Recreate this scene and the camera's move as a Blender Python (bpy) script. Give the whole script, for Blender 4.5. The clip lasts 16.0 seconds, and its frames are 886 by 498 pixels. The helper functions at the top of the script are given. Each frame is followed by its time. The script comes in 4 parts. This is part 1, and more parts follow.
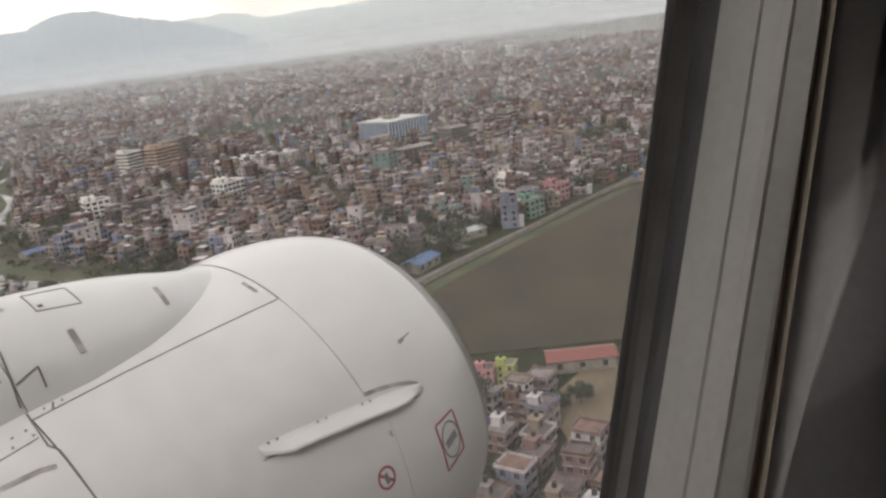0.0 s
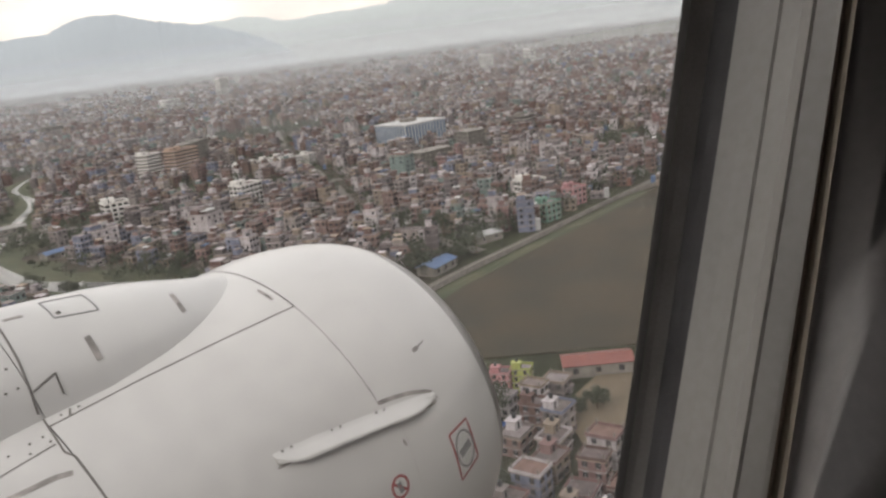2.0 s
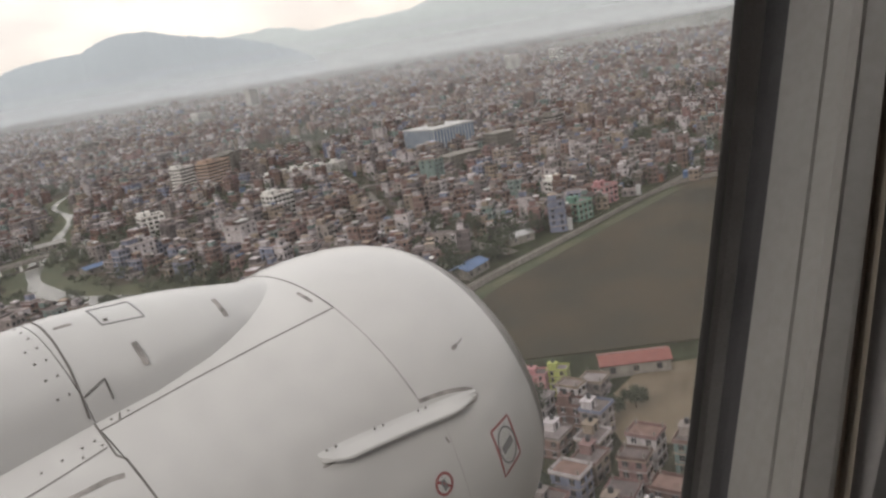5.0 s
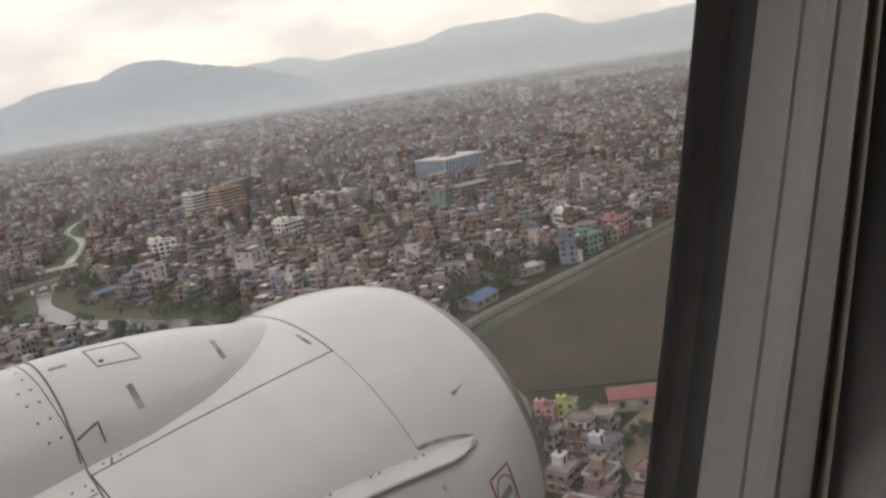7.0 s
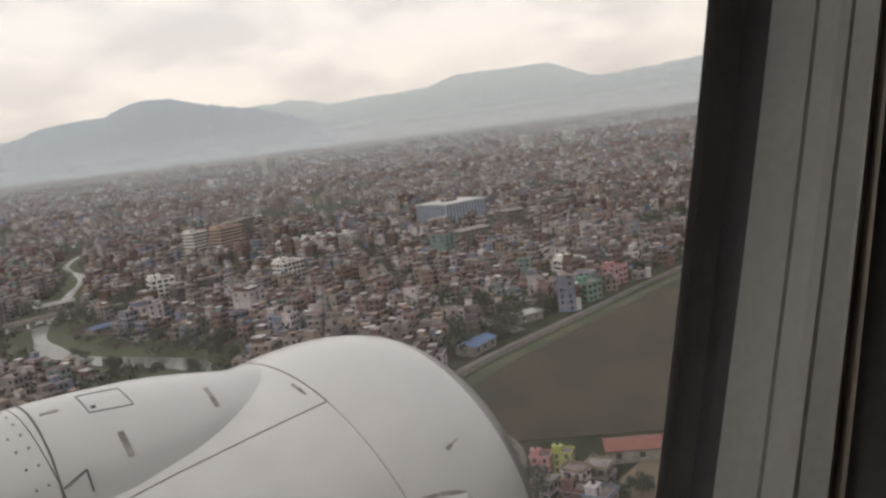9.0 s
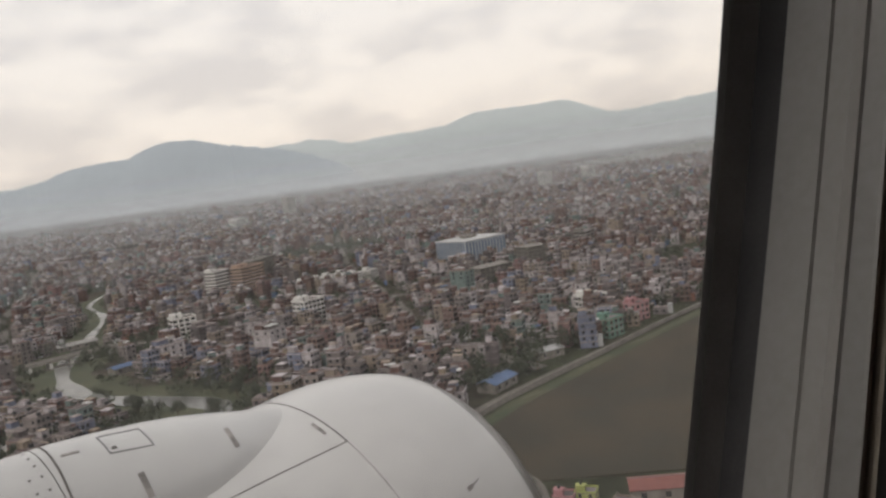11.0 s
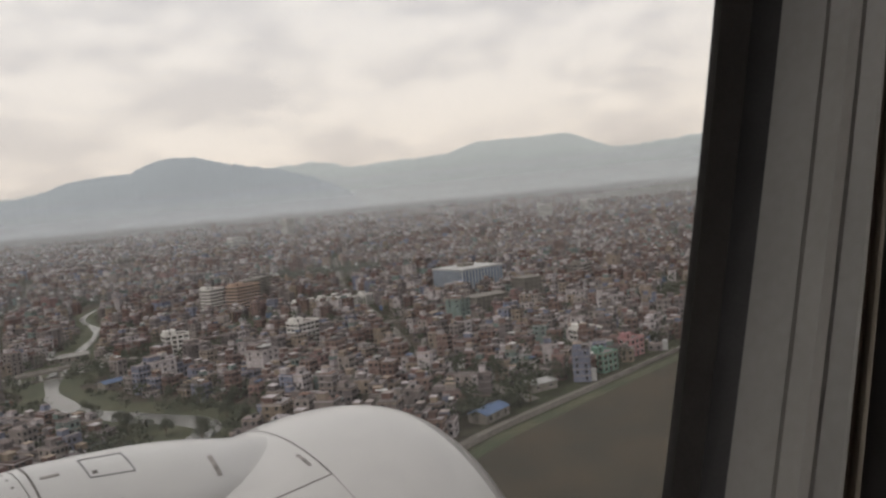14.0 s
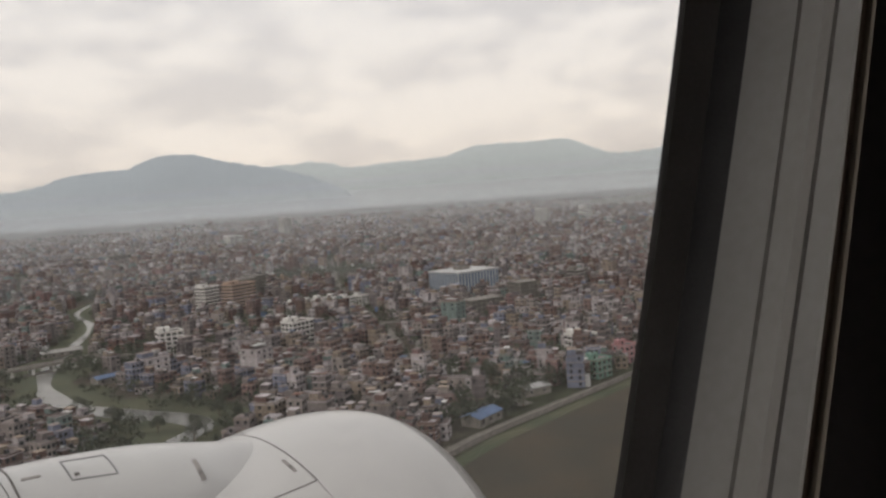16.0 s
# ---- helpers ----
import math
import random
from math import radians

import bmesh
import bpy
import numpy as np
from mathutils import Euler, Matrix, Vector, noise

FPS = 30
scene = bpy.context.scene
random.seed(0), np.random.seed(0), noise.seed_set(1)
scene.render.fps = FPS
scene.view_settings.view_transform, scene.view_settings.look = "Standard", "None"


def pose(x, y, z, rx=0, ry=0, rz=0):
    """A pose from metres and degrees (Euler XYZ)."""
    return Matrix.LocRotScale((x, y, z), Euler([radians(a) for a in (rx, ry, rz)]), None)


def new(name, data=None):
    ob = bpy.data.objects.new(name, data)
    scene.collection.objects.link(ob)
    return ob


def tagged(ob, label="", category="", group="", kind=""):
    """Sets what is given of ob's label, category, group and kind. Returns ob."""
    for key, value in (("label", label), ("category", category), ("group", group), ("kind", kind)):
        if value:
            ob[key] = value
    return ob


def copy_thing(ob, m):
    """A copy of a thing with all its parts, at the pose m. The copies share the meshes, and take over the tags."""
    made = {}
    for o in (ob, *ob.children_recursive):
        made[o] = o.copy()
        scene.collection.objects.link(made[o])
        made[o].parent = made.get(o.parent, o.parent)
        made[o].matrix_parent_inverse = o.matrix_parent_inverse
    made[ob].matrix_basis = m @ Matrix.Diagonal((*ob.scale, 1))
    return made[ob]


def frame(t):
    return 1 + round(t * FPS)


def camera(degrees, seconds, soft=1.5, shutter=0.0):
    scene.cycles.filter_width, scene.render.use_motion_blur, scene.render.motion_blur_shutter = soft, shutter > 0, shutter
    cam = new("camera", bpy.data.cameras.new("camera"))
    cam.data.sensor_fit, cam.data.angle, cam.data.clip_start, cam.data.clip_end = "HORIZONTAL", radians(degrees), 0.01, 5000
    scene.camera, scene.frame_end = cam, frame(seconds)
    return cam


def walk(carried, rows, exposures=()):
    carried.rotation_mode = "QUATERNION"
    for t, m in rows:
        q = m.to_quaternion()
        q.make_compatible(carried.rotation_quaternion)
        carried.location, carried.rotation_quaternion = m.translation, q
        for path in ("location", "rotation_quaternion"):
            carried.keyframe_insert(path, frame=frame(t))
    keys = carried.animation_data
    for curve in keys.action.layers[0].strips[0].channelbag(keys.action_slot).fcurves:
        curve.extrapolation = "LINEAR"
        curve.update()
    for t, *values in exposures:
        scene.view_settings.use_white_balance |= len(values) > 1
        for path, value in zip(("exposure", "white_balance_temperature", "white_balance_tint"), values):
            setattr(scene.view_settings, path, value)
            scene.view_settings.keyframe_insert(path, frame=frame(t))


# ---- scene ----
cam = camera(58.0, 16.0, soft=2.6)

# The aircraft stands nose-up over the town; the camera turns at a cabin window.
ROWS = (
    (0, -0.0464, -0.0007, -0.0719, 75.008, 6.937, -48.631),
    (0.5, -0.0493, -0.0007, -0.0634, 75.429, 6.455, -48.288),
    (1, -0.0233, -0.0005, -0.0515, 75.687, 6.992, -47.289),
    (1.5, -0.0311, -0.0005, -0.0435, 75.283, 6.631, -47.115),
    (2, -0.034, -0.0005, -0.0483, 75.377, 6.923, -47.423),
    (2.5, -0.0372, -0.0006, -0.0531, 75.874, 6.26, -47.416),
    (3, -0.0554, -0.0006, -0.0597, 75.884, 5.283, -48.172),
    (3.5, -0.0709, -0.0007, -0.0659, 76.707, 5.898, -47.936),
    (3.7, -0.0751, -0.0007, -0.0662, 76.633, 6.816, -47.743),
    (6, -0.036, -0.0006, -0.0596, 76.169, 9.267, -44.909),
    (6.5, -0.0133, -0.0004, -0.037, 77.827, 8.824, -44.692),
    (7, 0.0032, -0.0002, -0.0151, 78.137, 8.528, -44.727),
    (7.5, 0.0114, -0.0001, -0.0053, 78.945, 8.213, -44.412),
    (8, 0.0132, 0, 0.0038, 80.403, 8.17, -44.509),
    (8.5, 0.0096, 0.0001, 0.0122, 81.28, 7.239, -44.434),
    (9, 0.0118, 0.0002, 0.0213, 81.355, 7.071, -44.511),
    (11.3, 0.0125, -0.0021, 0.0279, 84.447, 7.465, -42.748),
    (11.5, 0.0179, -0.0021, 0.0293, 84.452, 6.437, -42.458),
    (12, 0.0235, -0.0021, 0.0315, 84.956, 6.86, -43.166),
    (12.5, 0.0274, -0.002, 0.0335, 85.212, 6.915, -43.269),
    (13, 0.0412, -0.002, 0.0418, 85.398, 6.597, -43.679),
    (13.5, 0.0455, -0.0019, 0.049, 86.026, 5.82, -43.181),
    (14, 0.0357, -0.0018, 0.0546, 86.132, 5.381, -43.15),
    (14.5, 0.0441, -0.0018, 0.0589, 85.882, 5.53, -43.572),
    (15, 0.0597, -0.0017, 0.064, 85.4, 5.317, -43.65),
    (15.5, 0.0592, -0.0017, 0.0673, 85.363, 4.343, -43.838),
    (16, 0.0712, -0.0016, 0.0721, 86.312, 4.096, -43.308),
)
EXPOSURES = ((0, 0.38), (3.5, 0.32), (6, 0.18), (9, -0.06), (11.5, -0.18), (14, -0.28), (16, -0.24))
walk(cam, [(t, pose(*r)) for t, *r in ROWS], EXPOSURES)

# ---- world and sun ----
SUN_EL, SUN_AZ = radians(42), radians(250)
world = bpy.data.worlds.new("sky")
scene.world = world
world.use_nodes = True
wn, wl = world.node_tree.nodes, world.node_tree.links
wn.clear()
w_out = wn.new("ShaderNodeOutputWorld")
w_bg = wn.new("ShaderNodeBackground")
w_sky = wn.new("ShaderNodeTexSky")
w_sky.sky_type, w_sky.sun_disc = "NISHITA", False
w_sky.sun_elevation, w_sky.sun_rotation = SUN_EL, SUN_AZ
w_sky.dust_density = 4.0
w_co = wn.new("ShaderNodeTexCoord")
w_map = wn.new("ShaderNodeMapping")
w_map.inputs["Scale"].default_value = (1.5, 1.5, 4.0)
w_n1 = wn.new("ShaderNodeTexNoise")
w_n1.inputs["Scale"].default_value = 3.6
w_n1.inputs["Detail"].default_value = 6
w_n1.inputs["Roughness"].default_value = 0.62
w_ramp = wn.new("ShaderNodeValToRGB")
w_ramp.color_ramp.elements[0].position, w_ramp.color_ramp.elements[0].color = 0.41, (7.6, 7.4, 7.35, 1)
w_ramp.color_ramp.elements[1].position, w_ramp.color_ramp.elements[1].color = 0.56, (9.6, 9.3, 8.95, 1)
# a warm band low over the hills
w_sep = wn.new("ShaderNodeSeparateXYZ")
w_low = wn.new("ShaderNodeMapRange")
w_low.inputs["From Min"].default_value, w_low.inputs["From Max"].default_value = 0.02, 0.34
w_low.inputs["To Min"].default_value, w_low.inputs["To Max"].default_value = 1.0, 0.0
w_warm = wn.new("ShaderNodeMixRGB")
w_warm.blend_type = "MULTIPLY"
w_warm.inputs[2].default_value = (1.05, 0.955, 0.865, 1)
w_lows = wn.new("ShaderNodeMath")
w_lows.operation = "MULTIPLY"
w_lows.inputs[1].default_value = 1.0
w_mix = wn.new("ShaderNodeMixRGB")
w_mix.inputs[0].default_value = 0.88
for a, b in ((w_co.outputs["Generated"], w_map.inputs[0]), (w_map.outputs[0], w_n1.inputs["Vector"]),
             (w_n1.outputs["Fac"], w_ramp.inputs[0]), (w_co.outputs["Generated"], w_sep.inputs[0]),
             (w_sep.outputs["Z"], w_low.inputs["Value"]), (w_low.outputs[0], w_lows.inputs[0]),
             (w_lows.outputs[0], w_warm.inputs[0]),
             (w_ramp.outputs[0], w_warm.inputs[1]), (w_sky.outputs[0], w_mix.inputs[1]),
             (w_warm.outputs[0], w_mix.inputs[2]), (w_mix.outputs[0], w_bg.inputs[0]), (w_bg.outputs[0], w_out.inputs[0])):
    wl.new(a, b)
w_bg.inputs[1].default_value = 0.125

sun_data = bpy.data.lights.new("sun", "SUN")
sun_data.energy, sun_data.angle, sun_data.color = 1.3, radians(14), (1.0, 0.93, 0.84)
sun = new("sun", sun_data)
sun.rotation_euler = Vector((-math.sin(SUN_AZ) * math.cos(SUN_EL), -math.cos(SUN_AZ) * math.cos(SUN_EL), -math.sin(SUN_EL))).to_track_quat("-Z", "Y").to_euler()


# ---- materials ----
def nodes_of(name):
    m = bpy.data.materials.new(name)
    m.use_nodes = True
    return m, m.node_tree.nodes, m.node_tree.links, m.node_tree.nodes["Principled BSDF"]


def surface(name, dark, light, rough=0.8, scale=3.0, metallic=0.0, bump=0.15, coat=0.0, fine=25.0, specular=0.5, dist=0.02):
    """Two scales of noise between two tones, with a fine bump."""
    m, n, l, p = nodes_of(name)
    co = n.new("ShaderNodeTexCoord")
    n1, n2 = n.new("ShaderNodeTexNoise"), n.new("ShaderNodeTexNoise")
    n1.inputs["Scale"].default_value, n1.inputs["Detail"].default_value = scale, 5
    n2.inputs["Scale"].default_value, n2.inputs["Detail"].default_value = scale * fine, 3
    add = n.new("ShaderNodeMath")
    add.operation = "MULTIPLY_ADD"
    add.inputs[1].default_value, add.inputs[2].default_value = 0.35, 0.0
    s2 = n.new("ShaderNodeMath")
    s2.operation = "MULTIPLY_ADD"
    s2.inputs[1].default_value = 0.65
    ramp = n.new("ShaderNodeValToRGB")
    ramp.color_ramp.elements[0].position, ramp.color_ramp.elements[0].color = 0.36, (*dark, 1)
    ramp.color_ramp.elements[1].position, ramp.color_ramp.elements[1].color = 0.64, (*light, 1)
    b = n.new("ShaderNodeBump")
    b.inputs["Strength"].default_value, b.inputs["Distance"].default_value = bump, dist
    l.new(co.outputs["Object"], n1.inputs["Vector"]), l.new(co.outputs["Object"], n2.inputs["Vector"])
    l.new(n2.outputs["Fac"], add.inputs[0]), l.new(n1.outputs["Fac"], s2.inputs[0]), l.new(add.outputs[0], s2.inputs[2])
    l.new(s2.outputs[0], ramp.inputs[0]), l.new(ramp.outputs[0], p.inputs["Base Color"])
    l.new(n2.outputs["Fac"], b.inputs["Height"]), l.new(b.outputs[0], p.inputs["Normal"])
    p.inputs["Roughness"].default_value, p.inputs["Metallic"].default_value = rough, metallic
    p.inputs["Coat Weight"].default_value = coat
    p.inputs["Specular IOR Level"].default_value = specular
    return m


def varied(name, tones, island=False, rough=0.85, stain=0.35, scale=0.35):
    """One of several tones for each object (or each joined island), weathered by large stains."""
    m, n, l, p = nodes_of(name)
    if island:
        pick = n.new("ShaderNodeNewGeometry").outputs["Random Per Island"]
    else:
        pick = n.new("ShaderNodeObjectInfo").outputs["Random"]
    ramp = n.new("ShaderNodeValToRGB")
    ramp.color_ramp.interpolation = "CONSTANT"
    els = ramp.color_ramp.elements
    while len(els) < len(tones):
        els.new(0.5)
    for i, c in enumerate(tones):
        els[i].position, els[i].color = i / len(tones), (*c, 1)
    co, ns, rs = n.new("ShaderNodeTexCoord"), n.new("ShaderNodeTexNoise"), n.new("ShaderNodeMapRange")
    mp = n.new("ShaderNodeMapping")
    mp.inputs["Scale"].default_value = (1, 1, 0.35)
    ns.inputs["Scale"].default_value, ns.inputs["Detail"].default_value = scale, 8
    rs.inputs["From Min"].default_value, rs.inputs["From Max"].default_value = 0.3, 0.7
    rs.inputs["To Min"].default_value, rs.inputs["To Max"].default_value = 1 - stain, 1.1
    mul = n.new("ShaderNodeMixRGB")
    mul.blend_type, mul.inputs[0].default_value = "MULTIPLY", 1.0
    l.new(pick, ramp.inputs[0]), l.new(co.outputs["Object"], mp.inputs[0]), l.new(mp.outputs[0], ns.inputs["Vector"])
    l.new(ns.outputs["Fac"], rs.inputs["Value"]), l.new(ramp.outputs[0], mul.inputs[1]), l.new(rs.outputs[0], mul.inputs[2])
    l.new(mul.outputs[0], p.inputs["Base Color"])
    p.inputs["Roughness"].default_value = rough
    p.inputs["Specular IOR Level"].default_value = 0.25
    return m


def tone(c, k=0.49, grey=0.2):
    g = sum(c) / 3
    return tuple(k * t * (v + (g - v) * grey) for v, t in zip(c, (1.03, 0.97, 1.05)))


BRICK, PINKISH, CREAM, GREY, WHITE = (0.23, 0.135, 0.105), (0.36, 0.22, 0.19), (0.42, 0.35, 0.25), (0.27, 0.25, 0.235), (0.60, 0.58, 0.54)
WALLS = (BRICK, GREY, CREAM, (0.25, 0.16, 0.12), (0.74, 0.72, 0.68), (0.17, 0.15, 0.14), (0.23, 0.21, 0.20), (0.33, 0.30, 0.26), PINKISH, (0.19, 0.12, 0.095), (0.46, 0.42, 0.35), (0.70, 0.68, 0.63),
         (0.24, 0.36, 0.31), BRICK, (0.40, 0.33, 0.22), (0.25, 0.30, 0.40), (0.33, 0.22, 0.175), WHITE, (0.30, 0.27, 0.24), (0.22, 0.13, 0.10))
WALLS = tuple(tone(c) for c in WALLS)
ROOFS = ((0.62, 0.60, 0.57), (0.30, 0.27, 0.245), (0.26, 0.23, 0.21), (0.22, 0.19, 0.17), (0.24, 0.21, 0.19), (0.36, 0.31, 0.27), (0.20, 0.17, 0.155), (0.33, 0.22, 0.17), (0.28, 0.25, 0.22), (0.40, 0.37, 0.34), (0.23, 0.19, 0.17))
ROOFS = tuple(tone(c, 0.51, 0.1) for c in ROOFS)
M_WALL = varied("house_wall", WALLS)
M_WALL_FAR = varied("far_house_wall", WALLS, island=True)
M_ROOF = varied("flat_roof", ROOFS, stain=0.45)
M_ROOF_FAR = varied("far_flat_roof", ROOFS, island=True, stain=0.45)
TRIMS = tuple(tone(c, 0.62, 0.1) for c in ((0.66, 0.64, 0.60), (0.42, 0.38, 0.33), (0.30, 0.26, 0.23), CREAM, GREY))
M_TRIM = varied("house_trim", TRIMS, stain=0.4)
M_TRIM_FAR = varied("far_house_trim", TRIMS, island=True, stain=0.4)
M_PANE = surface("dark_window_glass", (0.018, 0.02, 0.022), (0.04, 0.042, 0.045), rough=0.15, bump=0)
M_TANK = surface("black_plastic_tank", (0.012, 0.012, 0.014), (0.03, 0.03, 0.032), rough=0.45, bump=0.05)
M_REDROOF = surface("red_sheet_roof", (0.115, 0.034, 0.028), (0.165, 0.054, 0.042), rough=0.55, scale=0.5)
M_BLUESHEET = surface("blue_sheet", (0.03, 0.085, 0.26), (0.05, 0.12, 0.33), rough=0.5, scale=0.5)
TIN_TONES = ((0.07, 0.11, 0.20), (0.30, 0.30, 0.30), (0.45, 0.45, 0.44), (0.16, 0.08, 0.06), (0.15, 0.14, 0.135), (0.22, 0.21, 0.20), (0.13, 0.11, 0.10), (0.62, 0.61, 0.60))
M_TIN_FAR = varied("far_sheet_roof", TIN_TONES, island=True, rough=0.55, stain=0.3)
M_TIN = varied("sheet_roof", ((0.07, 0.11, 0.20), (0.30, 0.30, 0.30), (0.42, 0.42, 0.41), (0.17, 0.08, 0.06), (0.22, 0.21, 0.20), (0.08, 0.13, 0.22)), rough=0.5, stain=0.3)
M_LEAF = surface("tree_leaves", (0.022, 0.028, 0.017), (0.052, 0.060, 0.036), rough=0.75, scale=0.6, bump=0.3)
M_BARK = surface("tree_bark", (0.06, 0.045, 0.03), (0.13, 0.10, 0.075), rough=0.95, scale=4)
M_GRASS_FIELD = surface("dry_grass_field", (0.0145, 0.013, 0.0055), (0.043, 0.030, 0.015), rough=0.95, scale=0.028, bump=0.5, fine=30)
M_VERGE = surface("green_river_bank", (0.026, 0.036, 0.015), (0.062, 0.062, 0.033), rough=0.95, scale=0.06, bump=0.3, fine=30)
M_DIRT = surface("bare_yellow_dirt", (0.075, 0.058, 0.038), (0.13, 0.102, 0.07), rough=0.95, scale=0.08, bump=0.2, fine=20)
M_ROAD = surface("dusty_road", (0.075, 0.066, 0.058), (0.125, 0.113, 0.10), rough=0.9, scale=0.1)
M_WATER = surface("grey_river_water", (0.075, 0.075, 0.068), (0.11, 0.108, 0.098), rough=0.25, scale=0.05, bump=0.06)
M_CONCRETE = surface("weathered_concrete", (0.11, 0.10, 0.09), (0.20, 0.185, 0.165), rough=0.9, scale=0.4)
M_DARKFRAME = surface("unfinished_dark_concrete", (0.07, 0.065, 0.06), (0.14, 0.13, 0.12), rough=0.9, scale=0.4)
M_WHITEWALL = surface("white_render", (0.46, 0.45, 0.43), (0.64, 0.63, 0.60), rough=0.8, scale=0.15)
M_OFFICE = surface("pale_grey_cladding", (0.30, 0.30, 0.30), (0.40, 0.40, 0.395), rough=0.6, scale=0.15)
M_ORANGEWALL = surface("orange_brown_render", (0.30, 0.205, 0.155), (0.38, 0.28, 0.22), rough=0.85, scale=0.2)
M_BLUEPANEL = surface("grey_blue_cladding", (0.07, 0.10, 0.15), (0.11, 0.15, 0.21), rough=0.35, scale=0.2)
M_PINK = surface("pink_render", (0.27, 0.125, 0.135), (0.32, 0.165, 0.17), rough=0.85, scale=0.3)
M_LIME = surface("lime_green_render", (0.22, 0.245, 0.075), (0.28, 0.30, 0.10), rough=0.85, scale=0.3)
M_TEAL = surface("teal_render", (0.085, 0.17, 0.13), (0.12, 0.21, 0.17), rough=0.85, scale=0.3)
M_MINT = surface("pale_green_render", (0.18, 0.27, 0.18), (0.25, 0.33, 0.24), rough=0.85, scale=0.3)


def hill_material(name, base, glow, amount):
    """Far hillside mottled by woods; pale base and emission stand in for bright haze."""
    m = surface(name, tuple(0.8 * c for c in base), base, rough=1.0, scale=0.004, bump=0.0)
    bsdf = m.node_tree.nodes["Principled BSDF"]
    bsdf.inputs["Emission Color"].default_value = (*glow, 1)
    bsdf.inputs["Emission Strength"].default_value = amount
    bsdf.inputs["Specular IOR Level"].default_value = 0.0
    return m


# Haze brightness over both ridges is put in as a weak glow.
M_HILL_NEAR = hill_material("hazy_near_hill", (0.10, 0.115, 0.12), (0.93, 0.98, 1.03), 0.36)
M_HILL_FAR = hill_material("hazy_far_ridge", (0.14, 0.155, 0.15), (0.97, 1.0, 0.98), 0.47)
M_HILL_FOOT = surface("hazy_low_rise", (0.06, 0.062, 0.05), (0.10, 0.095, 0.085), rough=1.0, scale=0.004, bump=0.0)

# ground of the town: dust, dry grass and gardens in patches
M_GROUND, n, l, p = nodes_of("town_ground")
co = n.new("ShaderNodeTexCoord")
g1, g2 = n.new("ShaderNodeTexNoise"), n.new("ShaderNodeTexNoise")
g1.inputs["Scale"].default_value, g1.inputs["Detail"].default_value = 0.007, 6
g2.inputs["Scale"].default_value, g2.inputs["Detail"].default_value = 0.12, 8
r1, r2 = n.new("ShaderNodeValToRGB"), n.new("ShaderNodeValToRGB")
for i, (a, c) in enumerate(((0.38, (0.028, 0.033, 0.018)), (0.5, (0.048, 0.042, 0.035)), (0.62, (0.082, 0.070, 0.060)))):
    e = r1.color_ramp.elements[i] if i < 2 else r1.color_ramp.elements.new(a)
    e.position, e.color = a, (*c, 1)
r2.color_ramp.elements[0].position, r2.color_ramp.elements[0].color = 0.35, (0.55, 0.52, 0.48, 1)
r2.color_ramp.elements[1].position, r2.color_ramp.elements[1].color = 0.68, (1.25, 1.22, 1.15, 1)
mu = n.new("ShaderNodeMixRGB")
mu.blend_type, mu.inputs[0].default_value = "MULTIPLY", 1
for g, r in ((g1, r1), (g2, r2)):
    l.new(co.outputs["Object"], g.inputs["Vector"]), l.new(g.outputs["Fac"], r.inputs[0])
l.new(r1.outputs[0], mu.inputs[1]), l.new(r2.outputs[0], mu.inputs[2]), l.new(mu.outputs[0], p.inputs["Base Color"])
p.inputs["Roughness"].default_value = 0.95
p.inputs["Specular IOR Level"].default_value = 0.2

# aircraft and cabin
M_COWL = surface("grey_white_cowl_paint", (0.365, 0.36, 0.356), (0.435, 0.43, 0.425), rough=0.32, scale=0.8, bump=0.010, coat=0.25, fine=12, dist=0.004)
M_FAIRING = surface("light_grey_fairing_paint", (0.37, 0.368, 0.366), (0.43, 0.428, 0.425), rough=0.3, scale=0.9, bump=0.012, coat=0.25, fine=12, dist=0.004)
M_LIP = surface("bare_metal_lip", (0.19, 0.185, 0.18), (0.26, 0.25, 0.245), rough=0.40, scale=3, metallic=0.85, bump=0.02)
M_SEAM = surface("dark_panel_seam", (0.05, 0.045, 0.042), (0.11, 0.10, 0.095), rough=0.8, scale=14, bump=0)
M_FAINT = surface("faint_panel_seam", (0.27, 0.26, 0.25), (0.36, 0.35, 0.34), rough=0.7, scale=14, bump=0)
# Dark tone of the slots; also used for shade painted around the strake.
M_SLOT_SHADE = surface("dark_slot_and_shade", (0.09, 0.085, 0.08), (0.30, 0.28, 0.27), rough=0.7, scale=18, bump=0)
M_RED = surface("faded_red_marking", (0.17, 0.028, 0.03), (0.24, 0.05, 0.05), rough=0.5, scale=10, bump=0)
M_GREYMARK = surface("dark_grey_marking", (0.10, 0.10, 0.105), (0.17, 0.17, 0.175), rough=0.5, scale=10, bump=0)
M_INNER = surface("dark_intake_lining", (0.06, 0.06, 0.06), (0.10, 0.10, 0.10), rough=0.6, scale=3)
M_REVEAL = surface("grey_cabin_plastic", (0.215, 0.199, 0.184), (0.258, 0.240, 0.224), rough=0.5, scale=9, bump=0.05, dist=0.001)
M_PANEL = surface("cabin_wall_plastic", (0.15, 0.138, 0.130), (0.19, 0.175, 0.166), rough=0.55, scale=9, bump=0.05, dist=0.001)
M_GASKET = surface("black_rubber_gasket", (0.022, 0.020, 0.021), (0.04, 0.037, 0.038), rough=0.7, scale=30, bump=0.05, dist=0.001)
M_TRACK = surface("brown_shade_track", (0.20, 0.168, 0.132), (0.27, 0.23, 0.185), rough=0.7, scale=20, bump=0.05, dist=0.001)
